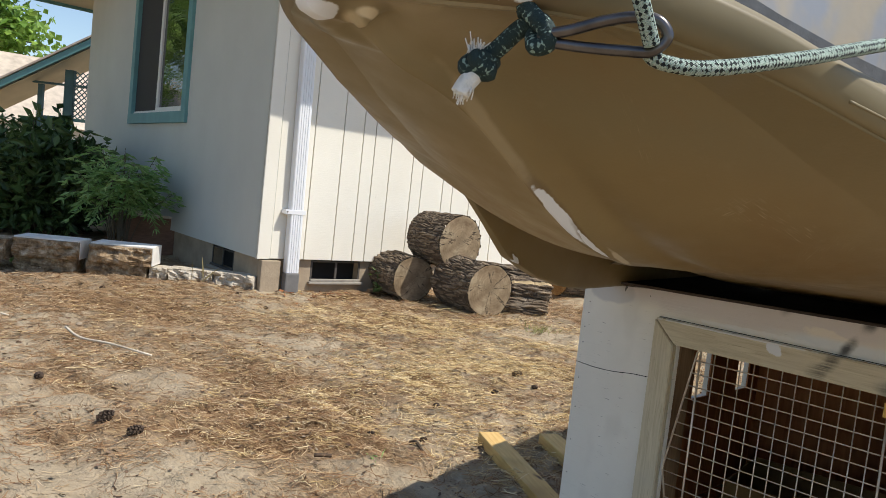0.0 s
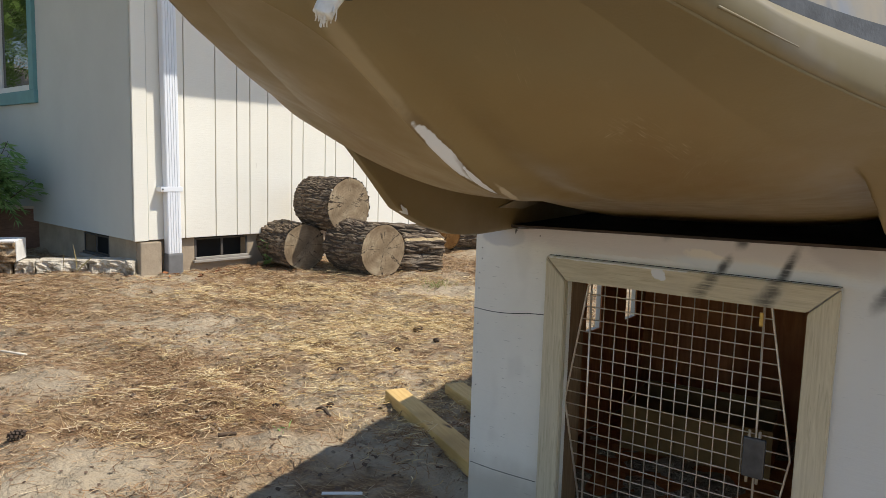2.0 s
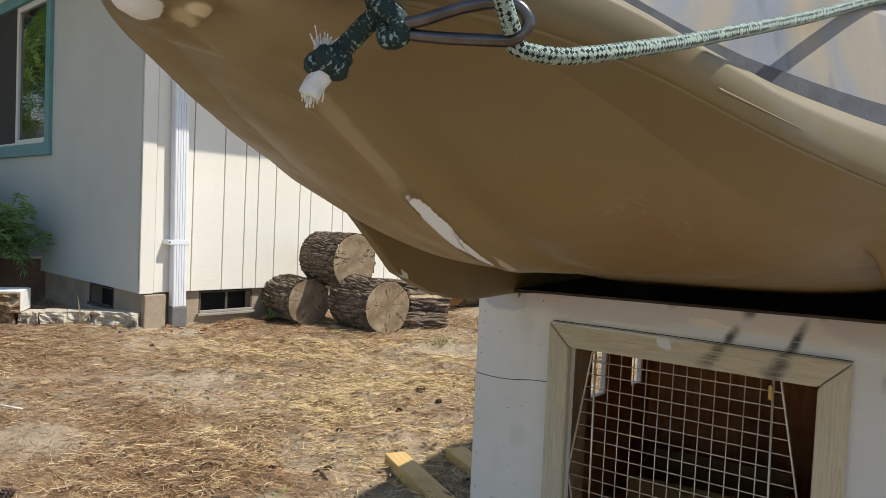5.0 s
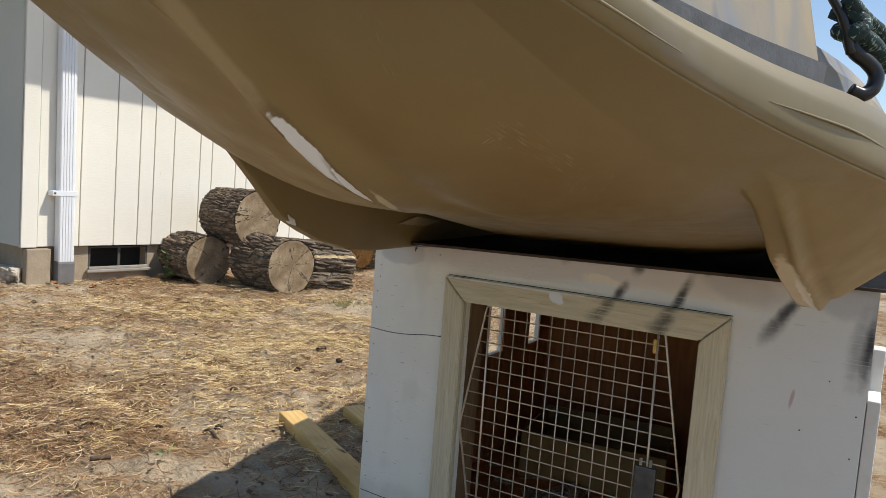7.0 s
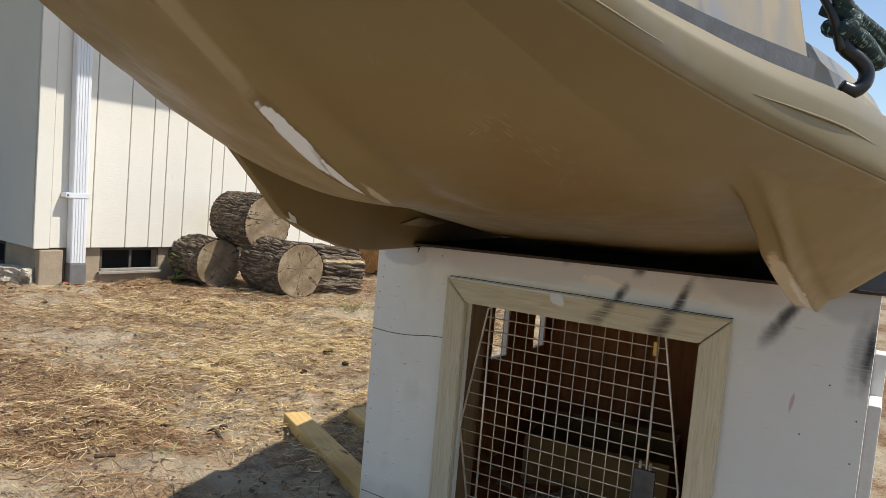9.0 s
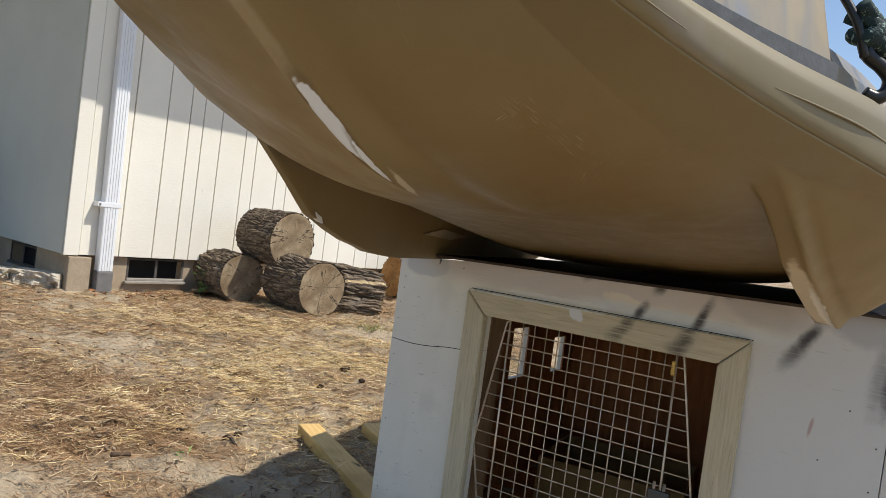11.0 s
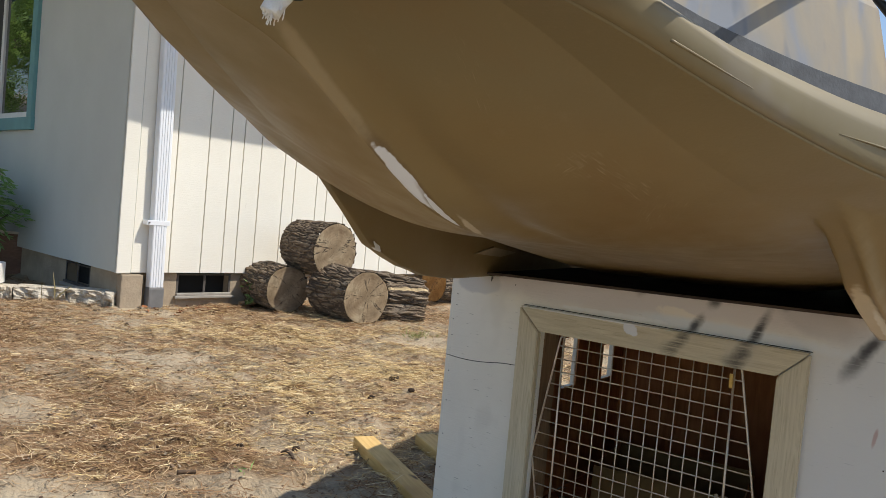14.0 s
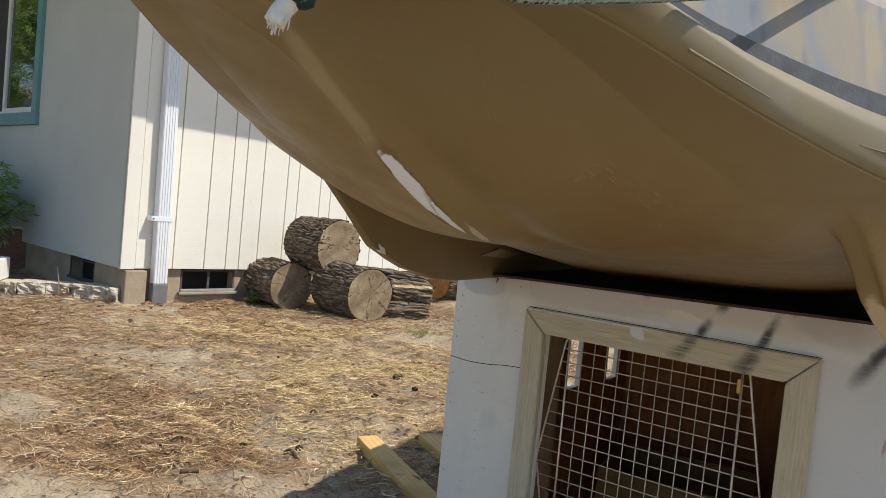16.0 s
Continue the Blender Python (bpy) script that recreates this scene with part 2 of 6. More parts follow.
c = a.mix(a.math("MULTIPLY", a.blob((0.30, -0.16, 0.82), (0.18, 0.08, 0.1), (0, 0, 0), 0.9, 9, 0.8), 0.18), c, (0.22, 0.12, 0.04))
# rubbed keel ridge between the rope and the white scar, its highlight painted in
c = a.mix(a.math("MULTIPLY", a.blob((0.10, -0.002, 0.885), (0.085, 0.0042, 0.05), (0, 27, 0), 0.35, 60, 0.35), 0.55), c, (0.46, 0.38, 0.25))
WHITE_WEAR = (0.82, 0.86, 0.93)
for centre, size, rot, rag in (((0.208, -0.004, 0.829), (0.060, 0.0043, 0.016), (0, 24, 0), 0.35), ((0.276, -0.0045, 0.808), (0.050, 0.0017, 0.011), (0, 14, 3), 0.4),
                               ((-0.078, 0.023, 0.942), (0.014, 0.0125, 0.0145), (0, 0, -20), 0.45), ((0.69, 0.343, 0.745), (0.017, 0.010, 0.0042), (0, 30, 0), 0.6)):
    c = a.mix(a.math("MULTIPLY", a.blob(centre, tuple(q * 1.35 for q in size), rot, rag * 1.5, 45, 0.4), 0.6), c, (0.14, 0.09, 0.045))
    c = a.mix(a.blob(centre, size, rot, rag, 70, 0.08), c, WHITE_WEAR)
c = a.mix(a.blob((0.338, -0.0075, 0.796), (0.038, 0.0028, 0.012), (0, 8, 6), 0.5, 70, 0.3), c, (0.58, 0.51, 0.39))
# cream strip worn along the front edge of the runner
c = a.mix(a.math("MULTIPLY", a.blob((0.645, -0.386, 0.736), (0.135, 0.024, 0.027), (0, 17, -12), 0.3, 30, 0.3), 0.5), c, (0.30, 0.20, 0.09))
c = a.mix(a.blob((0.65, -0.3875, 0.736), (0.115, 0.0135, 0.034), (0, 17, -12.4), 0.22, 60, 0.12), c, (0.62, 0.53, 0.37))
c = a.mix(a.blob((0.69, -0.404, 0.722), (0.09, 0.006, 0.03), (0, 17, -12.4), 0.5, 60, 0.2), c, (0.80, 0.76, 0.67))
# paler tone round the scoop paints in light that falls through the gap
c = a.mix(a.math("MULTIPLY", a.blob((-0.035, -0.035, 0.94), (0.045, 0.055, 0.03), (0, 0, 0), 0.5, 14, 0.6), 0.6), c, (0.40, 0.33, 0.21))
# sunlit boss and bright slit in the scoop under the nose, painted in colour
c = a.mix(a.blob((-0.056, 0.011, 0.941), (0.010, 0.008, 0.009), (0, 0, 30), 0.35, 60, 0.3), c, (0.50, 0.41, 0.26))
c = a.mix(a.blob((-0.053, 0.000, 0.9485), (0.010, 0.008, 0.003), (0, 0, 20), 0.35, 60, 0.3), c, (0.72, 0.64, 0.48))
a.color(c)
a.rough(a.ramp(a.noise(V, 25, 4), (0.3, (0.34,) * 3), (0.7, (0.5,) * 3)))
a.bump(a.math("ADD", a.noise(V, 9, 2), a.math("MULTIPLY", a.noise(V, 260, 2), 0.12)), 0.12, 0.01)
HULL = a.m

a = Mat("kayak_rim_plastic", 0.45, 0, 0.4)
V = a.co.outputs["Object"]
c = a.ramp(a.noise(V, 3.0, 4, 0.5), (0.35, (0.195, 0.158, 0.088)), (0.65, (0.255, 0.212, 0.124)))
c = a.mix(a.math("MULTIPLY", a.step(a.noise(V, 9.0, 3), 0.6, 0.68), 0.3), c, (0.30, 0.27, 0.25))
c = a.mix(a.math("MULTIPLY", a.blob((-0.050, -0.098, 0.957), (0.015, 0.034, 0.012), (0, 0, 45), 0.4, 50, 0.25), 0.5), c, (0.20, 0.13, 0.07))
c = a.mix(a.blob((-0.050, -0.097, 0.957), (0.010, 0.019, 0.0066), (0, 0, 45), 0.5, 120, 0.06), c, WHITE_WEAR)
a.color(c).bump(a.noise(V, 14, 3), 0.12, 0.006)
RIM = a.m

a = Mat("camouflage_plastic", 0.5, 0, 0.4)
V = a.co.outputs["Object"]
c = a.ramp(a.noise(a.space((6, 6, 3.2)), 1.6, 4, 0.6, 0.5), (0.36, (0.345, 0.28, 0.19)), (0.5, (0.285, 0.255, 0.205)), (0.6, (0.215, 0.232, 0.265)))
c = a.mix(a.math("MULTIPLY", a.step(a.noise(a.space((30, 30, 9)), 1.0, 2), 0.6, 0.7), 0.7), c, (0.14, 0.155, 0.19))
c = a.mix(a.math("MULTIPLY", a.step(a.noise(a.space((8, 8, 2), (3, 1, 0)), 2.0, 3), 0.55, 0.66), 0.6), c, (0.40, 0.32, 0.20))
a.color(c).bump(a.noise(V, 60, 2), 0.08, 0.003)
CAMO = a.m
GASKET = simple("weather_strip", (0.115, 0.122, 0.135), 0.9, 0, 0.2, 60, 0.3, 0.001, 300)
BLACK = simple("black_plastic", (0.012, 0.012, 0.013), 0.35, 0, 0.3, 30)
STEEL = simple("tarnished_steel", (0.13, 0.12, 0.12), 0.3, 0.9, 0.35, 60)
FRAY = simple("melted_rope_end", (0.75, 0.74, 0.70), 0.8, 0, 0.15, 80, 0.6, 0.003, 200)

a = Mat("braided_cord", 0.8)
uv = a.node("Mapping")
a.link(a.co.outputs["UV"], uv.inputs["Vector"])
ch = a.node("TexChecker", Scale=1.0)
uv.inputs["Scale"].default_value = (11, 2.0, 1)
uv.inputs["Rotation"].default_value = (0, 0, radians(45))
a.link(uv.outputs[0], ch.inputs["Vector"])
w = a.node("TexWave", Scale=1.0, Distortion=1.0)
a.link(uv.outputs[0], w.inputs["Vector"])
n = a.noise(uv.outputs[0], 1.4, 2)
c = a.mix(a.step(n, 0.45, 0.55), (0.36, 0.49, 0.42), (0.50, 0.60, 0.54))
c = a.mix(a.math("MULTIPLY", ch.outputs["Fac"], a.step(a.noise(uv.outputs[0], 0.6, 2), 0.42, 0.5)), c, (0.012, 0.02, 0.02))
a.color(c).bump(w.outputs["Fac"], 0.6, 0.002)
ROPE = a.m
a = Mat("dark_braided_cord", 0.8)
uv = a.node("Mapping")
a.link(a.co.outputs["UV"], uv.inputs["Vector"])
uv.inputs["Scale"].default_value = (11, 2.0, 1)
uv.inputs["Rotation"].default_value = (0, 0, radians(45))
n = a.noise(uv.outputs[0], 1.2, 2)
ch = a.node("TexChecker", Scale=1.0)
a.link(uv.outputs[0], ch.inputs["Vector"])
c = a.mix(a.math("MULTIPLY", ch.outputs["Fac"], a.step(a.noise(uv.outputs[0], 0.45, 3, 0.6, 0.6), 0.50, 0.58)), (0.012, 0.032, 0.032), (0.25, 0.36, 0.315))
a.color(c).bump(a.math("ADD", ch.outputs["Fac"], n), 0.7, 0.002)
ROPE_DARK = a.m

# house
a = Mat("cream_siding", 0.6, 0, 0.3)
V = a.co.outputs["Object"]
n = a.noise(a.space((4, 4, 45)), 3.0, 5, 0.6)
c = a.ramp(a.noise(V, 1.3, 5), (0.3, (0.78, 0.74, 0.64)), (0.7, (0.85, 0.815, 0.72)))
c = a.mix(a.math("MULTIPLY", a.step(n, 0.62, 0.75), 0.35), c, (0.60, 0.55, 0.44))
c = a.mix(a.math("MULTIPLY", a.step(a.noise(a.space((40, 40, 6)), 1.0, 3), 0.72, 0.78), 0.5), c, (0.5, 0.44, 0.35))
a.color(c).bump(n, 0.35, 0.003)
SIDING = a.m
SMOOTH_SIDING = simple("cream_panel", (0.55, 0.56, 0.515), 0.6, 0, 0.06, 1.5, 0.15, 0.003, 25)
SOFFIT = simple("cream_soffit", (0.62, 0.55, 0.40), 0.7, 0, 0.1, 3)
TEAL = simple("teal_paint", (0.13, 0.30, 0.31), 0.55, 0, 0.12, 6)
DARK_TEAL = simple("dark_teal_paint", (0.055, 0.12, 0.12), 0.6, 0, 0.2, 6)
LABEL = simple("pale_label", (0.42, 0.36, 0.26), 0.5, 0, 0.2, 30)
GUTTER = simple("white_aluminium", (0.80, 0.81, 0.83), 0.35, 0.0, 0.04, 8)
PIPE = simple("grey_drain_pipe", (0.17, 0.165, 0.16), 0.7, 0, 0.2, 12)
CONCRETE = simple("foundation_concrete", (0.36, 0.285, 0.20), 0.9, 0, 0.22, 7, 0.5, 0.004, 60)
VENT = simple("vent_frame_paint", (0.33, 0.30, 0.26), 0.6, 0, 0.15, 20)
# darker copy of the vent paint, with the shade put into its colour
VENT_DARK = simple("shaded_vent_frame", (0.085, 0.075, 0.065), 0.8, 0, 0.25, 20)
# for cracks and soil, and as painted darkness behind the vents and glass
DARK = simple("near_black", (0.01, 0.01, 0.01), 0.9)
SHINGLE = simple("roof_shingle", (0.22, 0.19, 0.16), 0.9, 0, 0.3, 5, 0.5, 0.01, 30)
SHINGLE_TAN = simple("tan_roof_shingle", (0.52, 0.44, 0.36), 0.9, 0, 0.25, 3, 0.5, 0.01, 14)
VINYL = simple("white_vinyl", (0.72, 0.71, 0.68), 0.45, 0, 0.05, 8)
SCREEN = simple("window_screen", (0.035, 0.033, 0.035), 0.75, 0, 0.3, 200)
a = Mat("window_glass", 0.03, 0, 0.6)
a.color((0.01, 0.012, 0.014))
a.b.inputs["IOR"].default_value = 1.65
a.bump(a.noise(a.space((3, 3, 14)), 1.5, 2), 0.06, 0.02)
GLASS = a.m

a = Mat("split_block", 0.9)
V = a.co.outputs["Object"]
n = a.noise(V, 16, 6, 0.7)
c = a.ramp(n, (0.34, (0.10, 0.062, 0.03)), (0.5, (0.30, 0.205, 0.115)), (0.68, (0.55, 0.46, 0.34)))
a.color(c).bump(n, 1.0, 0.02)
BLOCK = a.m
a = Mat("grey_split_stone", 0.95)
V = a.co.outputs["Object"]
n = a.noise(V, 22, 6, 0.75)
c = a.ramp(n, (0.30, (0.27, 0.22, 0.155)), (0.5, (0.54, 0.47, 0.37)), (0.7, (0.72, 0.66, 0.56)))
a.color(c).bump(n, 1.0, 0.018)
GREY_BLOCK = a.m
BLOCK_TOP = simple("pale_block_top", (0.78, 0.75, 0.70), 0.85, 0, 0.12, 12, 0.4, 0.003, 80)
POT = wood("old_planter_wood", (0.14, 0.062, 0.032), (0.26, 0.135, 0.08), (3, 3, 20))

# ground
a = Mat("dry_ground", 0.95, 0, 0.2)
V = a.co.outputs["Object"]
big = a.noise(V, 0.9, 4, 0.6)
mid = a.noise(V, 6, 5, 0.6)
fine = a.noise(V, 60, 4, 0.7)
dirt = a.ramp(mid, (0.3, (0.37, 0.295, 0.20)), (0.7, (0.52, 0.43, 0.305)))
litter = a.ramp(a.noise(a.space((30, 90, 30), (0, 0, 0), (0, 0, 25)), 1.0, 4, 0.7), (0.32, (0.11, 0.06, 0.03)), (0.5, (0.24, 0.145, 0.075)), (0.68, (0.44, 0.305, 0.155)))
c = a.mix(a.step(a.math("ADD", a.math("MULTIPLY", big, 0.7), a.math("MULTIPLY", mid, 0.3)), 0.44, 0.56), dirt, litter)
for bx, by, rx, ry in ((-1.2, -0.12, 0.5, 0.2), (-1.0, 0.12, 0.32, 0.12), (-1.6, 0.72, 0.27, 0.13), (-1.9, 0.33, 0.35, 0.16), (-0.25, 2.88, 0.45, 0.27), (-0.45, 0.3, 0.28, 0.1), (-1.57, 1.63, 0.45, 0.11), (-2.6, 0.6, 0.5, 0.3)):
    c = a.mix(a.math("MULTIPLY", a.blob((bx, by, 0), (rx, ry, 5), (0, 0, 0), 0.9, 5, 0.6), 0.8), c, dirt)
speck = a.step(a.noise(V, 38, 2), 0.66, 0.72)
c = a.mix(a.math("MULTIPLY", speck, 0.6), c, (0.10, 0.07, 0.045))
c = a.mix(a.math("MULTIPLY", a.step(fine, 0.6, 0.75), 0.5), c, (0.54, 0.45, 0.31))
a.color(c).bump(a.math("ADD", a.math("MULTIPLY", mid, 0.5), fine), 0.9, 0.02)
GROUND = a.m


def litter_mat(name, *stops):
    a = Mat(name, 0.8, 0, 0.25)
    g = a.node("NewGeometry")
    c = a.ramp(g.outputs["Random Per Island"], *stops)
    tone = a.noise(a.co.outputs["Object"], 3.2, 4, 0.65)
    c = a.mix(a.math("MULTIPLY", a.step(tone, 0.52, 0.7), 0.4), c, stops[0][1])
    c = a.mix(a.math("MULTIPLY", a.step(tone, 0.46, 0.3), 0.35), c, stops[-1][1])
    a.color(c)
    return a.m


NEEDLES = litter_mat("pine_needles", (0.0, (0.15, 0.078, 0.038)), (0.4, (0.31, 0.178, 0.09)), (0.75, (0.46, 0.315, 0.17)), (1.0, (0.62, 0.49, 0.32)))
STRAW = litter_mat("golden_straw", (0.0, (0.33, 0.205, 0.08)), (0.5, (0.64, 0.465, 0.215)), (1.0, (0.80, 0.67, 0.42)))
CHIPS = litter_mat("bark_chips", (0.0, (0.07, 0.045, 0.03)), (0.6, (0.20, 0.13, 0.085)), (1.0, (0.38, 0.31, 0.22)))
RED_LEAF = litter_mat("rusty_leaves", (0.0, (0.10, 0.04, 0.02)), (0.6, (0.30, 0.12, 0.05)), (1.0, (0.42, 0.22, 0.10)))
CONE = simple("pine_cone", (0.06, 0.038, 0.024), 0.85, 0, 0.4, 60, 0.8, 0.004, 90)


def leaf_mat(name, dark, light, rough=0.5):
    a = Mat(name, rough, 0, 0.4)
    g = a.node("NewGeometry")
    a.color(a.ramp(g.outputs["Random Per Island"], (0.0, dark), (1.0, light)))
    a.b.inputs["Transmission Weight"].default_value = 0.0
    tr = a.node("BsdfTranslucent")
    a.link(a.b.inputs["Base Color"].links[0].from_socket, tr.inputs["Color"])
    mx = a.node("MixShader", Fac=0.3)
    a.link(a.b.outputs[0], mx.inputs[1])
    a.link(tr.outputs[0], mx.inputs[2])
    a.link(mx.outputs[0], a.t.nodes["Material Output"].inputs[0])
    return a.m


LEAF = leaf_mat("fresh_leaves", (0.15, 0.29, 0.07), (0.36, 0.52, 0.19))
LEAF_WEED = leaf_mat("weed_leaves", (0.08, 0.15, 0.04), (0.17, 0.27, 0.08))
DRY = leaf_mat("dry_grass", (0.28, 0.22, 0.10), (0.44, 0.37, 0.18), 0.8)
PALE_GREEN = leaf_mat("thin_grass", (0.22, 0.27, 0.08), (0.42, 0.44, 0.17), 0.7)
LEAF_DARK = leaf_mat("dark_leaves", (0.035, 0.07, 0.022), (0.12, 0.19, 0.06), 0.4)
LEAF_TREE = leaf_mat("maple_leaves", (0.12, 0.24, 0.03), (0.30, 0.46, 0.09))
STEM = simple("plant_stem", (0.10, 0.075, 0.045), 0.8)
TRUNK = simple("tree_bark", (0.09, 0.065, 0.045), 0.95, 0, 0.4, 8, 0.9, 0.02, 20)

# logs
a = Mat("rough_bark", 0.95, 0, 0.2)
V = a.co.outputs["Object"]
n = a.noise(a.space((14, 40, 40)), 1.0, 6, 0.65)
c = a.ramp(n, (0.3, (0.07, 0.048, 0.031)), (0.5, (0.185, 0.138, 0.094)), (0.72, (0.36, 0.285, 0.20)))
c = a.mix(a.math("MULTIPLY", a.step(a.noise(V, 6, 3), 0.55, 0.7), 0.3), c, (0.25, 0.22, 0.18))
a.color(c).bump(a.noise(V, 55, 5, 0.7), 0.9, 0.008)
BARK = a.m
FURROW = simple("furrow_bark", (0.085, 0.062, 0.043), 0.95, 0, 0.3, 30, 0.5, 0.004, 80)


def end_mat(name, dark, mid, light):
    a = Mat(name, 0.85, 0, 0.2)
    v = a.node("VectorMath")
    v.operation = "LENGTH"
    off = a.space((0, 1, 1), (0, 0.01, -0.012))
    a.link(off, v.inputs[0])
    r = a.math("ADD", v.outputs["Value"], a.math("MULTIPLY", a.noise(a.co.outputs["Object"], 8, 3), 0.05))
    ring = a.math("SINE", a.math("MULTIPLY", r, 330.0))
    fine = a.noise(a.space((20, 26, 110), (0, 0, 0), (38, 0, 0)), 1.0, 5, 0.7)
    c = a.ramp(a.math("ADD", a.math("MULTIPLY", ring, 0.022), a.noise(a.co.outputs["Object"], 9, 4)), (0.3, dark), (0.52, mid), (0.72, light))
    c = a.mix(a.math("MULTIPLY", a.step(fine, 0.55, 0.7), 0.35), c, dark)
    sep = a.node("SeparateXYZ")
    a.link(a.co.outputs["Object"], sep.inputs[0])
    ang = a.math("ARCTAN2", a.math("SUBTRACT", sep.outputs[2], 0.012), a.math("ADD", sep.outputs[1], 0.01))
    com = a.node("CombineXYZ")
    a.link(a.math("MULTIPLY", ang, 0.9), com.inputs[0])
    a.link(a.math("MULTIPLY", r, 1.5), com.inputs[1])
    oi = a.node("ObjectInfo")
    a.link(a.math("MULTIPLY", oi.outputs["Random"], 40.0), com.inputs[2])
    rad = a.noise(com.outputs[0], 1.25, 4, 0.6, 0.5)
    crack = a.math("MULTIPLY", a.step(a.math("ABSOLUTE", a.math("SUBTRACT", rad, 0.5)), 0.012, 0.003), a.step(a.noise(a.co.outputs["Object"], 9, 2), 0.40, 0.5))
    c = a.mix(a.math("MULTIPLY", a.step(a.noise(a.co.outputs["Object"], 14, 5, 0.7), 0.48, 0.66), 0.45), c, tuple(q * 0.72 for q in dark))
    c = a.mix(a.math("MULTIPLY", a.step(v.outputs["Value"], 0.075, 0.03), 0.35), c, tuple(q * 0.8 for q in dark))
    c = a.mix(crack, c, (0.035, 0.025, 0.018))
    a.color(c).bump(a.math("SUBTRACT", fine, crack), 0.35, 0.004)
    return a.m


END = end_mat("sawn_log_end", (0.17, 0.116, 0.068), (0.30, 0.223, 0.138), (0.42, 0.335, 0.218))
END_ORANGE = end_mat("orange_log_end", (0.24, 0.12, 0.045), (0.40, 0.22, 0.08), (0.5, 0.31, 0.14))
SPLIT = wood("split_wood", (0.50, 0.36, 0.19), (0.68, 0.53, 0.31), (1, 8, 8), 0.8)


# ---- building helpers ----
def thing(name, place, label, category, group="", kind=""):
    ob = new(name)
    ob.empty_display_size = 0.1
    ob.matrix_world = place
    return tagged(ob, label, category, group, kind)


def mesh(name, verts, faces, mat, parent=None, label="", smooth=False):
    me = bpy.data.meshes.new(name)
    me.from_pydata([tuple(map(float, v)) for v in verts], [], faces)
    me.materials.append(mat)
    if smooth:
        me.polygons.foreach_set("use_smooth", [True] * len(me.polygons))
    me.update()
    ob = new(name, me)
    if parent is not None:
        ob.parent = parent
    return tagged(ob, label)


def part(name, bm, mat, parent=None, label="", smooth=False):
    me = bpy.data.meshes.new(name)
    bmesh.ops.recalc_face_normals(bm, faces=bm.faces)
    bm.to_mesh(me)
    bm.free()
    me.materials.append(mat)
    if smooth:
        me.polygons.foreach_set("use_smooth", [True] * len(me.polygons))
    ob = new(name, me)
    if parent is not None:
        ob.parent = parent
    return tagged(ob, label)


def bm_box(x0, x1, y0, y1, z0, z1, bevel=0.0, seg=2):
    bm = bmesh.new()
    bmesh.ops.create_cube(bm, size=1)
    for v in bm.verts:
        v.co = ((x0 + x1) / 2 + v.co.x * (x1 - x0), (y0 + y1) / 2 + v.co.y * (y1 - y0), (z0 + z1) / 2 + v.co.z * (z1 - z0))
    if bevel:
        bmesh.ops.bevel(bm, geom=bm.edges[:], offset=bevel, segments=seg, affect="EDGES", profile=0.6)
    return bm


def box(name, x0, x1, y0, y1, z0, z1, mat, parent=None, label="", bevel=0.0):
    return part(name, bm_box(x0, x1, y0, y1, z0, z1, bevel), mat, parent, label)


def prism(name, outline, y0, y1, mat, parent=None, label="", bevel=0.0):
    """An outline in (x, z), pushed from y0 to y1."""
    bm = bmesh.new()
    vs = [bm.verts.new((x, y0, z)) for x, z in outline]
    f = bm.faces.new(vs)
    r = bmesh.ops.extrude_face_region(bm, geom=[f])
    for v in r["geom"]:
        if isinstance(v, bmesh.types.BMVert):
            v.co.y = y1
    if bevel:
        bmesh.ops.bevel(bm, geom=bm.edges[:], offset=bevel, segments=2, affect="EDGES")
    return part(name, bm, mat, parent, label)


def smooth_line(points, n):
    """A Catmull-Rom line through the points."""
    p = np.array(points, float)
    p = np.vstack([2 * p[0] - p[1], p, 2 * p[-1] - p[-2]])
    out = []
    for i in range(len(p) - 3):
        for t in np.linspace(0, 1, n, endpoint=False):
            a, b, c, d = p[i:i + 4]
            out.append(0.5 * (2 * b + (c - a) * t + (2 * a - 5 * b + 4 * c - d) * t * t + (3 * b - a - 3 * c + d) * t ** 3))
    out.append(p[-2])
    return np.array(out)


def tube_data(line, radius, sides=10, twist=0.0):
    line = np.asarray(line, float)
    n = len(line)
    rad = np.broadcast_to(np.asarray(radius, float), (n,))
    tan = np.gradient(line, axis=0)
    tan /= np.linalg.norm(tan, axis=1, keepdims=True) + 1e-12
    up = np.array([0, 0, 1.0]) if abs(tan[0][2]) < 0.9 else np.array([1.0, 0, 0])
    u = np.cross(tan[0], up)
    u /= np.linalg.norm(u)
    verts, faces, uvs = [], [], []
    run = np.concatenate([[0], np.cumsum(np.linalg.norm(np.diff(line, axis=0), axis=1))])
    for i in range(n):
        u = u - tan[i] * np.dot(u, tan[i])
        u /= np.linalg.norm(u) + 1e-12
        w = np.cross(tan[i], u)
        for k in range(sides):
            an = 2 * math.pi * k / sides + twist * run[i]
            verts.append(line[i] + rad[i] * (math.cos(an) * u + math.sin(an) * w))
    for i in range(n - 1):
        for k in range(sides):
            k2 = (k + 1) % sides
            faces.append((i * sides + k, i * sides + k2, (i + 1) * sides + k2, (i + 1) * sides + k))
            uvs.append(((k / sides, run[i]), ((k + 1) / sides, run[i]), ((k + 1) / sides, run[i + 1]), (k / sides, run[i + 1])))
    faces.append(tuple(range(sides - 1, -1, -1)))
    faces.append(tuple((n - 1) * sides + k for k in range(sides)))
    return verts, faces, uvs


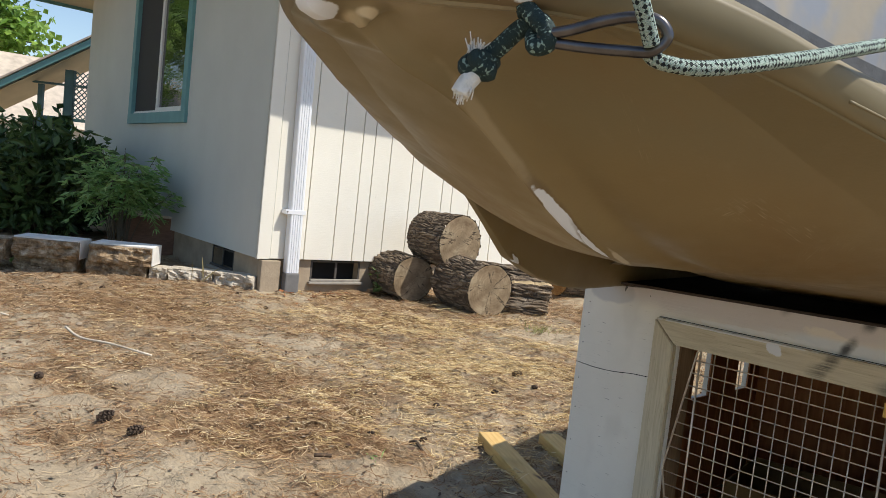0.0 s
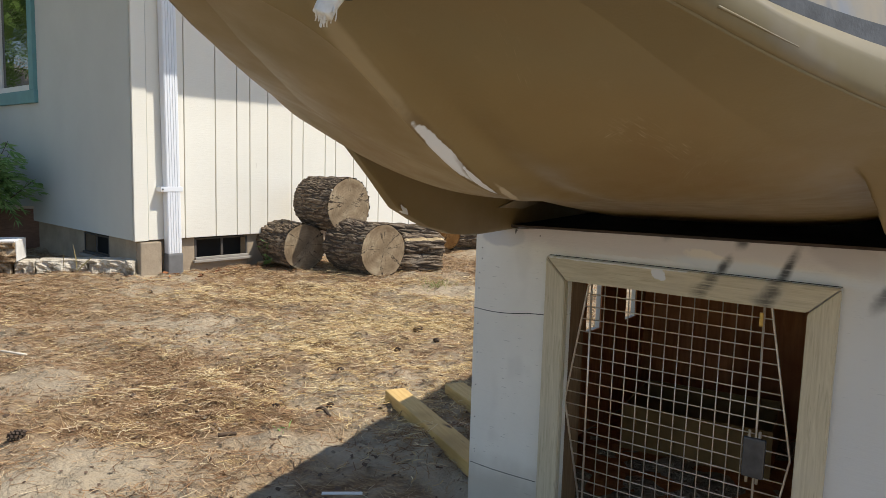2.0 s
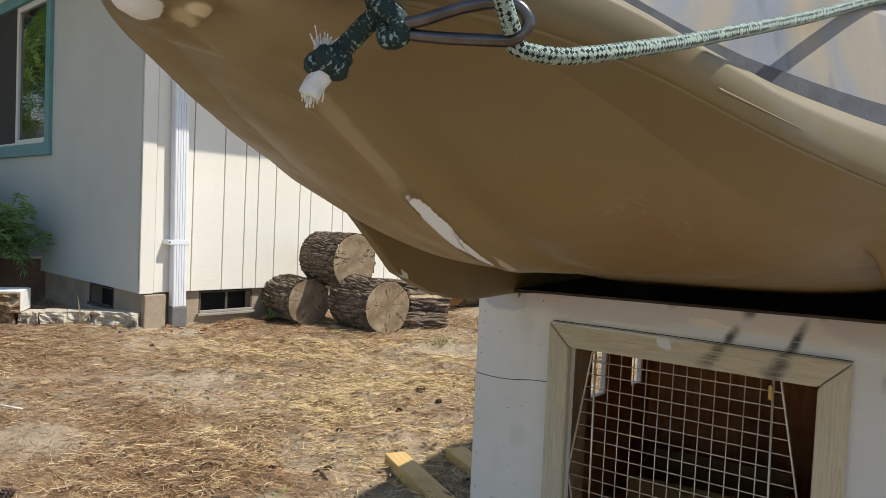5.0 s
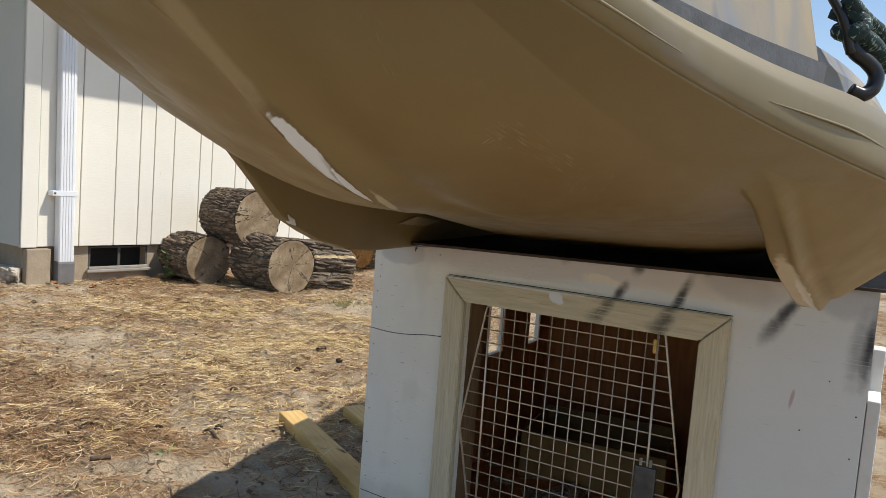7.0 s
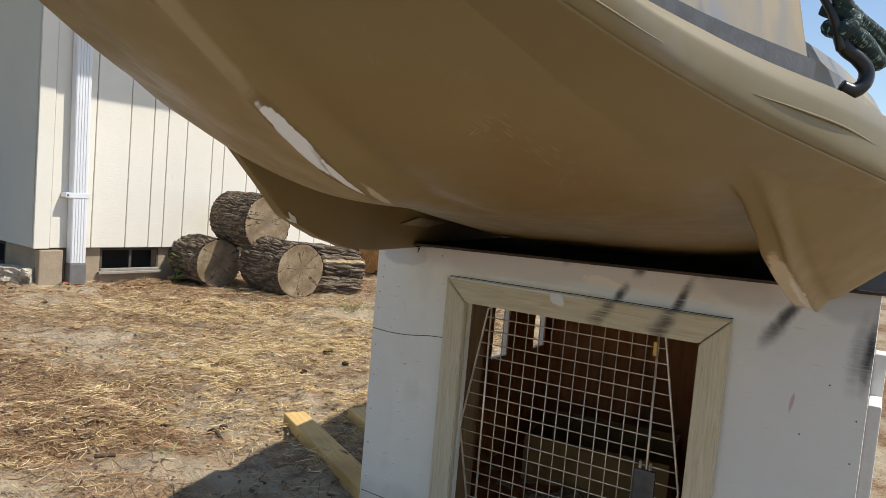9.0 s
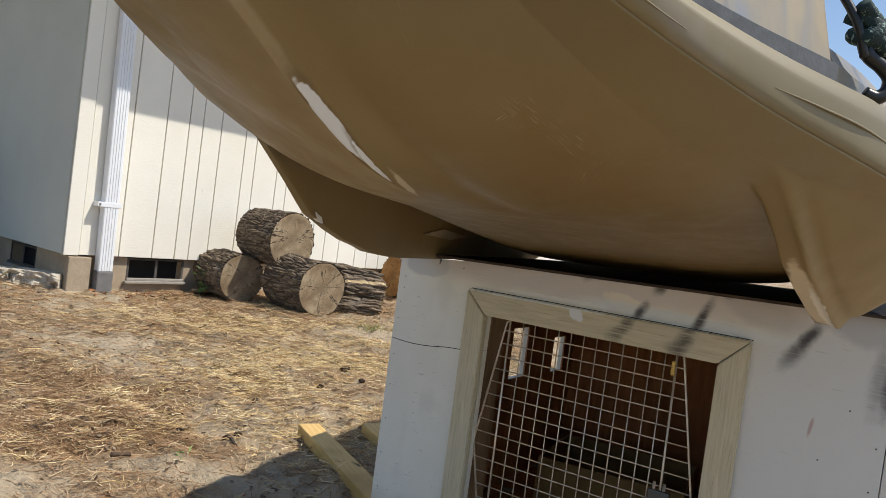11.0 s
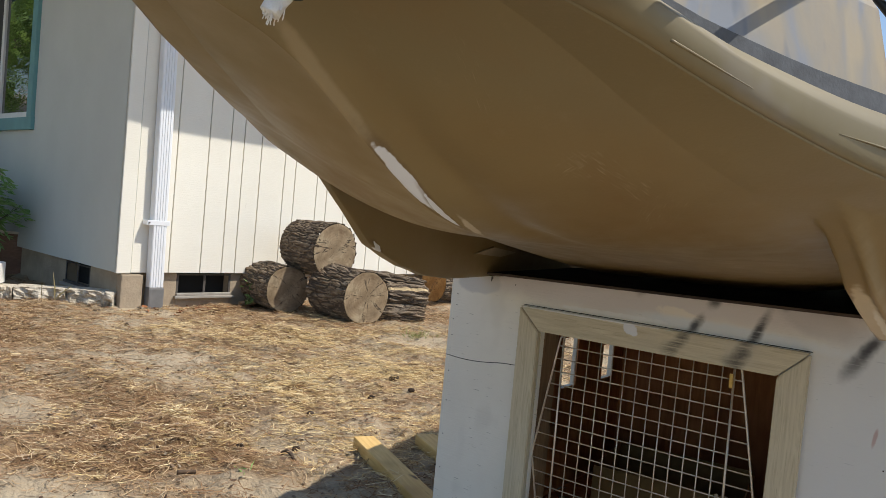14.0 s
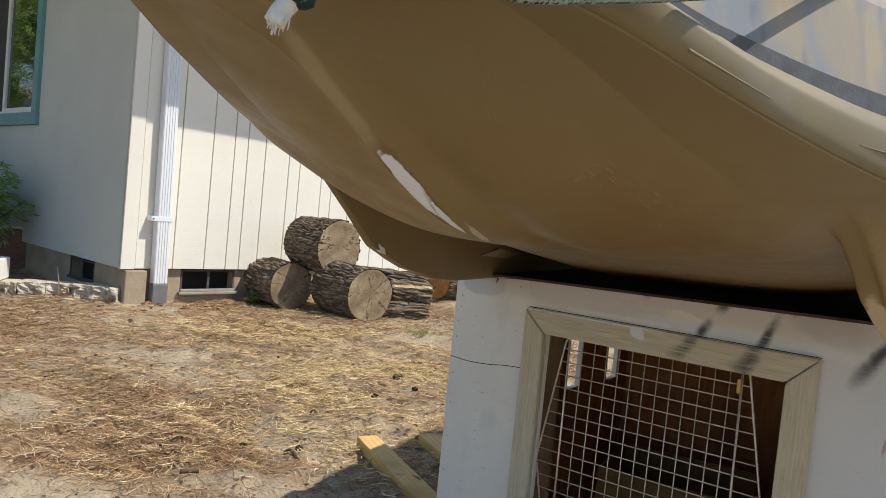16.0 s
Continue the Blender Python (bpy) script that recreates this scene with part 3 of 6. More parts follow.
def tube(name, line, radius, mat, parent=None, label="", sides=10, uv_scale=0.0):
    verts, faces, uvs = tube_data(line, radius, sides)
    ob = mesh(name, verts, faces, mat, parent, label, True)
    if uv_scale:
        layer = ob.data.uv_layers.new(name="UVMap")
        flat = []
        for q in uvs:
            for u, v in q:
                flat += [u, v * uv_scale]
        flat += [0.0, 0.0] * (2 * sides)
        layer.data.foreach_set("uv", flat)
    return ob


# ---- the ground ----
lump_rng = np.random.default_rng(21)
WAVES = [(2 * math.pi / (size * (0.7 + 0.6 * lump_rng.random())), 2 * math.pi * lump_rng.random(), 2 * math.pi * lump_rng.random(), height) for size, height, n in ((0.45, 0.0035, 9), (0.16, 0.0026, 12), (0.085, 0.0018, 12)) for _ in range(n)]


def ground_height(x, y):
    """Gentle swells with crossing lumps and dimples, as trampled earth has."""
    h = 0.010 * np.sin(x * 2.1 + 0.7 * y) * np.cos(y * 1.7 - 0.5 * x)
    for k, way, phase, height in WAVES:
        h = h + height * np.sin(k * (x * math.cos(way) + y * math.sin(way)) + phase)
    return h / (1 + 0.002 * (x * x + y * y))


xs = np.concatenate([-np.geomspace(600, 7.3, 26), np.arange(-7, -4.2, 0.07), np.arange(-4.2, 0.8, 0.026), np.arange(0.8, 4, 0.08), np.geomspace(4.2, 600, 26)])
ys = np.concatenate([-np.geomspace(600, 2.8, 26), np.arange(-2.5, -0.7, 0.08), np.arange(-0.7, 4.6, 0.026), np.arange(4.6, 7, 0.08), np.geomspace(7.3, 600, 26)])
gx, gy = np.meshgrid(xs, ys)
gz = ground_height(gx, gy) + rng.random(gx.shape) * 0.003
inside = (gx > -7) & (gx < 4) & (gy > -2.5) & (gy < 7)
gz = np.where(inside, gz, -0.02)
nx = len(xs)
gv = np.stack([gx.ravel(), gy.ravel(), gz.ravel()], 1)
gf = [(j * nx + i, j * nx + i + 1, (j + 1) * nx + i + 1, (j + 1) * nx + i) for j in range(len(ys) - 1) for i in range(nx - 1)]
tagged(mesh("ground", gv, gf, GROUND, None, "dry bare earth with pine needle litter", True), category="ground", kind="structure")

# ---- the house ----
HX, HY, HYAW = -2.3865, 3.0134, 52.0
house = thing("house", pose(HX, HY, 0, 0, 0, HYAW), "single storey cream house with teal window trim", "house")
# local x runs along the sunny wall, local y along the shaded wall
WALL_TOP, SILL_Z = 2.80, 0.24
wall_right = tagged(box("wall_right", 0.05, 9.0, 0.02, 0.14, SILL_Z + 0.005, WALL_TOP, SIDING, house), "cream painted grooved plywood siding in sun")
grooves = [0.0, 0.1, 0.373, 0.616, 0.792, 0.904, 1.062, 1.288, 1.397, 1.623, 1.734, 1.933, 2.086, 2.23, 2.407, 2.62, 2.78, 2.94, 3.17, 3.29, 3.45, 3.68, 3.8, 4.0]
for g0, g1 in zip(grooves[:-1], grooves[1:]):
    first = g0 == 0.0
    box("corner_board" if first else "siding_board", g0 + (0 if first else 0.004), g1 - 0.004, -0.012 if first else -0.0, 0.02, SILL_Z - (0.004 if first else 0), WALL_TOP, SIDING, wall_right, bevel=0.003)
box("siding_panel", 4.004, 9.0, 0.0, 0.02, SILL_Z, WALL_TOP, SIDING, wall_right)
# the shaded wall with its window opening
W0, W1, WZ0, WZ1 = 1.69, 3.435, 1.228, 2.66
wall_left = thing("wall_left", pose(0, 0, 0), "smooth cream painted wall in shade", "")
wall_left.parent = house
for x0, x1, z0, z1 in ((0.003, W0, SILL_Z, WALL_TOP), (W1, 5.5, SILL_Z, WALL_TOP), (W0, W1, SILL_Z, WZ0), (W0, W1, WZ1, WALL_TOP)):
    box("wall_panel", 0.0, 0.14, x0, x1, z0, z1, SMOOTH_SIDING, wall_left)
box("back_wall", 0.14, 9.0, 5.36, 5.5, SILL_Z, WALL_TOP, SMOOTH_SIDING, house)
box("end_wall", 8.86, 9.0, 0.14, 5.36, SILL_Z, WALL_TOP, SMOOTH_SIDING, house)
window = thing("window_1", pose(0, 0, 0), "teal trimmed sliding window with dark insect screen", "")
window.parent = house
t = 0.095
for nm, x0, x1, z0, z1 in (("window_frame", W0 - t * 0.2, W1 + t * 0.2, WZ0 - 0.01, WZ0 + t), ("window_frame", W0 - t * 0.2, W1 + t * 0.2, WZ1 - t, WZ1 + 0.01),
                           ("window_frame", W0 - 0.01, W0 + t, WZ0 + t, WZ1 - t), ("window_frame", W1 - t, W1 + 0.01, WZ0 + t, WZ1 - t)):
    box(nm, -0.03, 0.05, x0, x1, z0, z1, TEAL, window, "teal painted trim board", 0.004)
MIDW = 2.585
for x0, x1, z0, z1 in ((W0 + t, MIDW + 0.03, WZ0 + t, WZ0 + t + 0.05), (W0 + t, MIDW + 0.03, WZ1 - t - 0.05, WZ1 - t), (W0 + t, W0 + t + 0.045, WZ0 + t + 0.05, WZ1 - t - 0.05), (MIDW - 0.03, MIDW + 0.03, WZ0 + t + 0.05, WZ1 - t - 0.05)):
    box("sash", 0.0, 0.045, x0, x1, z0, z1, VINYL, window, "white vinyl sash rail", 0.004)
box("sash", 0.0, 0.04, MIDW + 0.03, W1 - t, WZ0 + t, WZ0 + t + 0.025, VINYL, window, "white vinyl sash rail", 0.003)
box("pane", 0.02, 0.026, W0 + t + 0.045, MIDW - 0.03, WZ0 + t + 0.05, WZ1 - t - 0.05, GLASS, window, "dark reflecting glass pane")
box("insect_screen", 0.012, 0.018, MIDW + 0.03, W1 - t, WZ0 + t + 0.025, WZ1 - t, SCREEN, window, "dark insect screen")
# black sheet gives the darkness of the room by colour
box("room_behind", 0.1, 0.12, W0, W1, WZ0, WZ1, DARK, window, "black sheet standing in for the unlit room")
# foundation with crawl-space vents
foundation = thing("foundation", pose(0, 0, 0), "weathered grey concrete foundation wall", "")
foundation.parent = house
V0, V1 = 0.46, 0.90
for x0, x1, z0, z1 in ((0.03, V0, -0.3, SILL_Z - 0.006), (V1, 9.0, -0.3, SILL_Z - 0.006), (V0, V1, -0.3, 0.07)):
    box("foundation_block", x0, x1, 0.035, 0.2, z0, z1, CONCRETE, foundation, bevel=0.004)
box("foundation_block", 0.035, 0.2, 0.21, 0.48, -0.3, SILL_Z - 0.006, CONCRETE, foundation, bevel=0.004)
box("foundation_block", 0.035, 0.2, 0.92, 5.5, -0.3, SILL_Z - 0.006, CONCRETE, foundation, bevel=0.004)
box("foundation_block", 0.035, 0.2, 0.48, 0.92, -0.3, 0.06, CONCRETE, foundation, bevel=0.004)
box("pier", 0.03, 0.18, -0.03, 0.034, -0.3, SILL_Z - 0.012, CONCRETE, foundation, "rough concrete corner pier", 0.008)
for place in (pose(V0, 0.03, 0.022), pose(0.03, 0.92, 0.015, 0, 0, -90)):
    vent = thing("crawl_space_vent", place, "painted metal crawl space vent frame, dark inside", "")
    vent.parent = house
    for x0, x1, z0, z1 in ((0, 0.44, 0.05, 0.068), (0, 0.44, 0.196, 0.207), (0, 0.016, 0.068, 0.196), (0.424, 0.44, 0.068, 0.196), (0.212, 0.232, 0.068, 0.196)):
        # pale paint on the sunny sill only; the other bars are coloured as shaded
        box("vent_frame", x0, x1, -0.012 if z1 < 0.1 else 0.004, 0.012, z0, z1, VENT if z1 < 0.1 and place.translation.x > 0.1 else VENT_DARK, vent, "", 0.003)
    # black sheet in place of the unlit crawl space
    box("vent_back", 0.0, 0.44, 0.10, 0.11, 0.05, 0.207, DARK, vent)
    box("vent_lip", -0.02, 0.46, -0.03, 0.0, 0.03, 0.049, VENT, vent, "", 0.004)
# eaves and roof
OV = 0.665
EAVE = [(-OV, WALL_TOP + 0.002), (0.0, WALL_TOP + 0.002), (2.75, WALL_TOP + 0.55), (5.5, WALL_TOP + 0.03), (5.5 + OV, WALL_TOP + 0.002)]


def along_x(name, outline, x0, x1, mat, label):
    """A long piece with the same outline (y, z) from x0 to x1."""
    n = len(outline)
    v = [(x, y, z) for x in (x0, x1) for y, z in outline]
    f = [tuple(range(n))[::-1], tuple(range(n, 2 * n))] + [(i, (i + 1) % n, n + (i + 1) % n, n + i) for i in range(n)]
    return mesh(name, v, f, mat, house, label)


along_x("soffit", EAVE + [(y, z + 0.02) for y, z in EAVE[::-1]], -OV, 9.0 + OV, SOFFIT, "cream painted soffit boards")
along_x("roof", [(y, z + 0.022) for y, z in EAVE] + [(5.55 + OV, WALL_TOP + 0.15), (2.75, WALL_TOP + 0.72), (-OV - 0.05, WALL_TOP + 0.15)], -OV - 0.02, 9.02 + OV, SHINGLE, "low gabled shingle roof")
along_x("rake_board", [(y, z - 0.04) for y, z in EAVE] + [(y, z + 0.13) for y, z in EAVE[::-1]], -OV - 0.05, -OV - 0.021, TEAL, "teal painted rake board")
for y0 in (-OV - 0.03, 5.5 + OV):
    box("fascia", -OV - 0.02, 9.0 + OV, y0, y0 + 0.03, WALL_TOP - 0.04, WALL_TOP + 0.14, TEAL, house, "teal painted fascia board")
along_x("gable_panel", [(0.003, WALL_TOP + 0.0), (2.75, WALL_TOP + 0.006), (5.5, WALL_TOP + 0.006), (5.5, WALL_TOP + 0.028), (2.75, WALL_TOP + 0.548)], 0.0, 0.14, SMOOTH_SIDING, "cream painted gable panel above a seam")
for y in (0.75, 2.15, 3.35, 4.55):
    box("rafter_block", -OV, -0.001, y, y + 0.04, WALL_TOP - 0.03 + 0.2 * min(y, 5.5 - y), WALL_TOP - 0.002 + 0.19 * min(y, 5.5 - y), SOFFIT, house, "cream painted outrigger under the soffit")
# downspout
downspout = thing("downspout", pose(0, 0, 0), "white ribbed aluminium downspout strapped to the wall", "downspout")
downspout.matrix_world = house.matrix_world @ pose(-0.045, 0, 0.02)
ribs = []
for k in range(5):
    x = 0.262 + 0.0185 * k
    ribs += [(x, -0.068), (x + 0.013, -0.068), (x + 0.0145, -0.0635), (x + 0.017, -0.0635)]
outline = [(0.256, -0.008), (0.256, -0.062)] + ribs + [(0.356, -0.062), (0.356, -0.008)]
bm = bmesh.new()
lo = [bm.verts.new((x, y, 0.125)) for x, y in outline]
hi = [bm.verts.new((x - 0.03, y, 2.33)) for x, y in outline]
for i in range(len(lo)):
    j = (i + 1) % len(lo)
    bm.faces.new((lo[i], lo[j], hi[j], hi[i]))
bm.faces.new(lo[::-1])
bm.faces.new(hi)
part("pipe", bm, GUTTER, downspout)
elbow = smooth_line([(0.276, -0.036, 2.30), (0.276, -0.04, 2.36), (0.276, -0.075, 2.42), (0.276, -0.35, 2.56), (0.276, -0.68, 2.70), (0.276, -0.74, 2.775)], 8)
tube("elbow", elbow, [0.046 + 0.003 * (k % 2) for k in range(len(elbow))], GUTTER, downspout, "white crimped elbow up to the gutter", 8)
box("gutter", -OV, 9.0 + OV, -OV - 0.15, -OV - 0.031, WALL_TOP - 0.03, WALL_TOP + 0.10, GUTTER, house, "white aluminium gutter", 0.01)
box("strap", 0.175, 0.345, -0.071, -0.0035, 2.15, 2.18, GUTTER, downspout, "white metal strap with screws", 0.002)
box("strap", 0.205, 0.365, -0.071, -0.0035, 0.555, 0.588, GUTTER, downspout, "white metal strap with screws", 0.002)
part("outlet", bm_box(0.25, 0.362, -0.075, -0.002, -0.05, 0.124, 0.012), PIPE, downspout, "dark grey drain adapter")
for x, z in ((0.218, 0.572), (0.188, 2.165)):
    box("screw", x - 0.005, x + 0.005, -0.0755, -0.0715, z - 0.005, z + 0.005, NAIL, downspout)

# ---- the kennel ----
DX, DY, DYAW = 0.01, 0.015, -32.856
kennel = thing("dog_house", pose(DX, DY, 0, 0, 0, DYAW), "grey-white painted plywood dog house with wire door", "dog house")
KW, KD = 0.98, 1.05
ZL, ZR = 0.688, 0.708        # top of the front, left and right
OU0, OU1, OZ0, OZ1 = 0.246, 0.719, 0.02, 0.583
T = 0.014
front = thing("front_panel", pose(0, 0, 0), "grey-white plywood front with cracks and black spray marks", "")
front.parent = kennel
zt = lambda u: ZL + (ZR - ZL) * u / KW
prism("plywood", [(0, -0.04), (OU0, -0.025), (OU0, zt(OU0)), (0, zt(0) - 0.012)], 0, T, KENNEL, front)
prism("plywood", [(OU1, -0.02), (KW, -0.02), (KW, zt(KW)), (OU1, zt(OU1))], 0, T, KENNEL, front)
prism("plywood", [(OU0, OZ1), (OU1, OZ1), (OU1, zt(OU1)), (OU0, zt(OU0))], 0, T, KENNEL, front)
prism("plywood", [(OU0, -0.025), (OU1, -0.02), (OU1, OZ0), (OU0, OZ0)], 0, T, KENNEL, front)
for pts_ in (((0.0, 0.487), (0.05, 0.4845), (0.10, 0.487), (0.15, 0.494), (0.19, 0.497)), ((0.003, 0.105), (0.08, 0.103), (0.185, 0.106))):
    tube("crack", [(u, 0.0005, z) for u, z in smooth_line(pts_, 6)], 0.0011, DARK, front, "dark split in the plywood", 5)
for u, z in ((0.018, 0.632), (0.018, 0.606), (0.012, 0.572), (0.012, 0.535), (0.012, 0.45), (0.013, 0.38), (0.012, 0.30), (0.012, 0.22), (0.014, 0.14), (0.968, 0.5), (0.966, 0.43), (0.967, 0.36), (0.965, 0.3), (0.11, 0.68), (0.17, 0.672), (0.89, 0.46), (0.925, 0.55)):
    part("nail_head", bm_box(u - 0.0012, u + 0.0012, -0.0008, 0.004, z - 0.0012, z + 0.0012, 0.0005), NAIL, front)
side = thing("side_panel", pose(0, 0, 0), "grey-white plywood side with two small slots", "")
side.parent = kennel
for y0, y1, s0, s1 in ((T + 0.001, 0.572, 0, 0), (0.572, 0.675, 0.328, 0.482), (0.675, 0.866, 0, 0), (0.866, 0.955, 0.322, 0.437), (0.955, KD - 0.001, 0, 0)):
    for z0, z1 in (((-0.03, ZL - 0.02),) if s1 == 0 else ((-0.03, s0), (s1, ZL - 0.02))):
        box("plywood", 0.0, T, y0, y1, z0, z1, KENNEL, side)
        box("lining", T + 0.001, T + 0.005, y0 + (0.002 if y0 < 0.1 else 0), y1 - (0.014 if y1 > 1 else 0), max(z0, -0.01), z1 - (0.02 if z1 > 0.6 else 0), INSIDE, side, "bare brown plywood lining")
# right side has thick white edge boards in the sun
box("side_panel", KW - T, KW, T + 0.001, KD - 0.001, -0.03, ZR - 0.012, KENNEL, kennel, "grey-white plywood side in sun")
WEATHER = simple("weathered_white_board", (0.66, 0.64, 0.60), 0.8, 0, 0.2, 8, 0.5, 0.003, 60)
box("edge_board", KW + 0.001, KW + 0.02, 0.002, 0.09, -0.02, 0.53, WEATHER, kennel, "weathered white corner board", 0.003)
box("edge_board", KW + 0.001, KW + 0.02, 0.09, 0.14, -0.02, 0.60, WEATHER, kennel, "weathered white corner board", 0.003)
box("back_panel", T + 0.001, KW - T - 0.001, KD - T, KD, -0.03, ZL - 0.03, INSIDE, kennel, "brown plywood back")
box("lining", KW - T - 0.005, KW - T - 0.001, T + 0.002, KD - T - 0.002, -0.02, ZL - 0.04, INSIDE, kennel, "bare brown plywood lining")
box("floor_board", T + 0.006, KW - T - 0.006, T + 0.002, KD - T - 0.002, -0.015, 0.012, INSIDE, kennel, "brown plywood floor")
box("roof_deck", -0.004, KW + 0.02, -0.004, KD + 0.03, 0.0, 0.005, ROOFING, kennel, "thin board roof covered in black felt").matrix_local = pose(0, 0, ZL - 0.003, 0, -math.degrees(math.atan((ZR - ZL) / KW)), 0)
roof_edge = box("roof_edge", -0.004, KW + 0.02, -0.009, -0.0045, 0.0, 0.0055, ROOF_EDGE, kennel, "weathered plywood edge of the roof board", 0.001)
roof_edge.matrix_local = pose(0, 0, ZL - 0.003, 0, -math.degrees(math.atan((ZR - ZL) / KW)), 0)
TW = 0.049
def trim_board(outline, mat):
    cx = sum(p[0] for p in outline) / len(outline)
    cz = sum(p[1] for p in outline) / len(outline)
    ob = prism("trim_board", [(x - cx, z - cz) for x, z in outline], -0.018, -0.0015, mat, kennel, "beige painted trim board with mitred ends", 0.002)
    ob.location = (cx, 0, cz)
    return ob
g = 0.0012
joint = smooth_line(((OU0 - TW, OZ1 + TW + 0.0012), (0.45, OZ1 + TW + 0.0018), (OU1 + TW, OZ1 + TW + 0.0012)), 6)
tube("crack", [(u, -0.0008, z) for u, z in joint], 0.0007, DARK, front, "dark open joint above the trim", 5)
trim_board([(OU0 - TW, OZ1 + TW), (OU0 + g, OZ1), (OU1 - g, OZ1), (OU1 + TW, OZ1 + TW)], TRIM_MARKED)
trim_board([(OU0 - TW, -0.02), (OU0, -0.02), (OU0, OZ1 - 2 * g), (OU0 - TW, OZ1 + TW - 2 * g)], TRIM)
trim_board([(OU1, -0.02), (OU1 + TW, -0.02), (OU1 + TW, OZ1 + TW - 2 * g), (OU1, OZ1 - 2 * g)], TRIM)
box("jamb", OU0 - 0.022, OU0 - 0.001, T + 0.001, 0.085, OZ0, OZ1 + 0.01, JAMB, kennel, "brown stained door jamb", 0.001)
box("jamb", OU1 + 0.001, OU1 + 0.022, T + 0.001, 0.085, OZ0, OZ1 + 0.01, JAMB, kennel, "brown stained door jamb", 0.001)
box("jamb", OU0 - 0.022, OU1 + 0.022, T + 0.001, 0.085, OZ1 + 0.011, OZ1 + 0.03, JAMB, kennel, "brown stained door head", 0.001)
box("sill_board", OU0 - 0.02, OU1 + 0.02, 0.001, 0.085, OZ0 - 0.03, OZ0 - 0.001, JAMB, kennel, "worn wooden sill", 0.002)
# wire door, six-sided, standing inside the opening
door = thing("wire_door", pose(0, 0.05, 0), "six-sided galvanised wire mesh door with a latch", "")
door.parent = kennel
door.matrix_local = pose(0.026, 0.012, 0.0216) @ Matrix.Scale(0.973, 4)
DL = [(0.268, 0.568), (0.224, 0.30), (0.287, -0.005)]
DR = [(0.646, 0.574), (0.70, 0.285), (0.655, 0.0)]
def edge_at(e, z):
    zz = [p[1] for p in e][::-1]
    uu = [p[0] for p in e][::-1]
    return float(np.interp(z, zz, uu))
ring = [DL[2], DL[1], DL[0], (0.28, 0.575), (0.635, 0.582), DR[0], DR[1], DR[2], DL[2]]
tube("frame_wire", [(u, 0, z) for u, z in ring], 0.0024, WIRE, door, "thick outer wire", 6)
tube("frame_wire", [(0.277, -0.003, 0.578), (0.279, -0.003, 0.3), (0.281, -0.003, 0.0)], 0.0024, WIRE, door, "thick hinge wire", 6)
tube("frame_wire", [(0.634, -0.003, 0.578), (0.638, -0.003, 0.3), (0.641, -0.003, 0.0)], 0.0024, WIRE, door, "thick latch wire", 6)
step = 0.0277
for k in range(1, 14):
    u = 0.279 + step * k
    if u < 0.63:
        tube("upright_wire", [(u, 0.0016, 0.0), (u, 0.0016, 0.575 + 0.008 * (u - 0.28))], 0.0013, WIRE, door, "", 5)
for k in range(24):
    z = 0.0085 + 0.0285 * k
    if z < 0.575:
        tube("cross_wire", [(edge_at(DL, z), -0.001, z), (edge_at(DR, z), -0.001, z + 0.001)], 0.0014, WIRE, door, "", 5)
part("latch_plate", bm_box(0.617, 0.658, -0.014, -0.004, 0.238, 0.317, 0.003), LATCH, door, "dark metal latch plate")
for u in (0.626, 0.645):
    tube("latch_pin", [(u, -0.006, 0.33), (u, -0.006, 0.225)], 0.003, WIRE, door, "", 6)
part("tag", bm_box(0.627, 0.634, -0.008, -0.004, 0.535, 0.562, 0.001), BRASS, door, "small brass tag")
bedding = thing("cardboard_box", kennel.matrix_world @ pose(0.16, 0.55, 0.013, 0, 0, 8), "brown open cardboard box lying inside", "box")
for x0, x1, y0, y1 in ((0, 0.4, 0, 0.004), (0, 0.4, 0.296, 0.3), (0, 0.004, 0.004, 0.296), (0.396, 0.4, 0.004, 0.296)):
    box("flap", x0, x1, y0, y1, 0, 0.13, CARD, bedding)
box("bottom", 0.004, 0.396, 0.004, 0.296, 0, 0.004, CARD, bedding)

# ---- the kayak ----
BX, BY, BYAW = -0.0832, -1.2284, math.degrees(math.atan2(0.9075, 0.42))
kayak = thing("kayak", pose(BX, BY, 0, 0, 0, BYAW), "tan plastic kayak with camouflage hatch, scuffed white at the keel", "kayak")
S_A = np.array([-0.097, -0.088, -0.072, 0.0, 0.05, 0.095, 0.16, 0.259, 0.37, 0.555, 0.738, 1.0, 1.3, 1.6, 2.3, 2.8, 3.05, 3.15])
S_Z = np.array([0.932, 0.920, 0.917, 0.914, 0.906, 0.887, 0.851, 0.808, 0.787, 0.782, 0.777, 0.748, 0.714, 0.707, 0.712, 0.78, 0.87, 0.93])
R_A = np.array([-0.097, -0.085, -0.05, 0.0, 0.05, 0.1, 0.2, 0.3, 0.4, 0.5, 0.7, 1.0, 1.6, 2.2, 2.7, 3.0, 3.15])
R_L = np.array([0.004, 0.042, 0.088, 0.132, 0.165, 0.20, 0.265, 0.335, 0.402, 0.452, 0.512, 0.56, 0.57, 0.53, 0.40, 0.17, 0.01])
R_Z = np.array([0.942, 0.945, 0.950, 0.951, 0.946, 0.936, 0.905, 0.878, 0.860, 0.850, 0.842, 0.838, 0.84, 0.86, 0.89, 0.92, 0.935])
P_A, P_P = np.array([-0.12, 0.05, 0.2, 0.35, 0.5, 0.7, 1.2, 2.5, 3.15]), np.array([1.0, 1.1, 1.2, 1.5, 2.3, 3.4, 4, 3, 1])
F_A = np.array([0.48, 0.579, 0.658, 0.729, 0.785, 0.843, 0.948, 1.095, 1.5, 2.0, 2.25, 2.4])
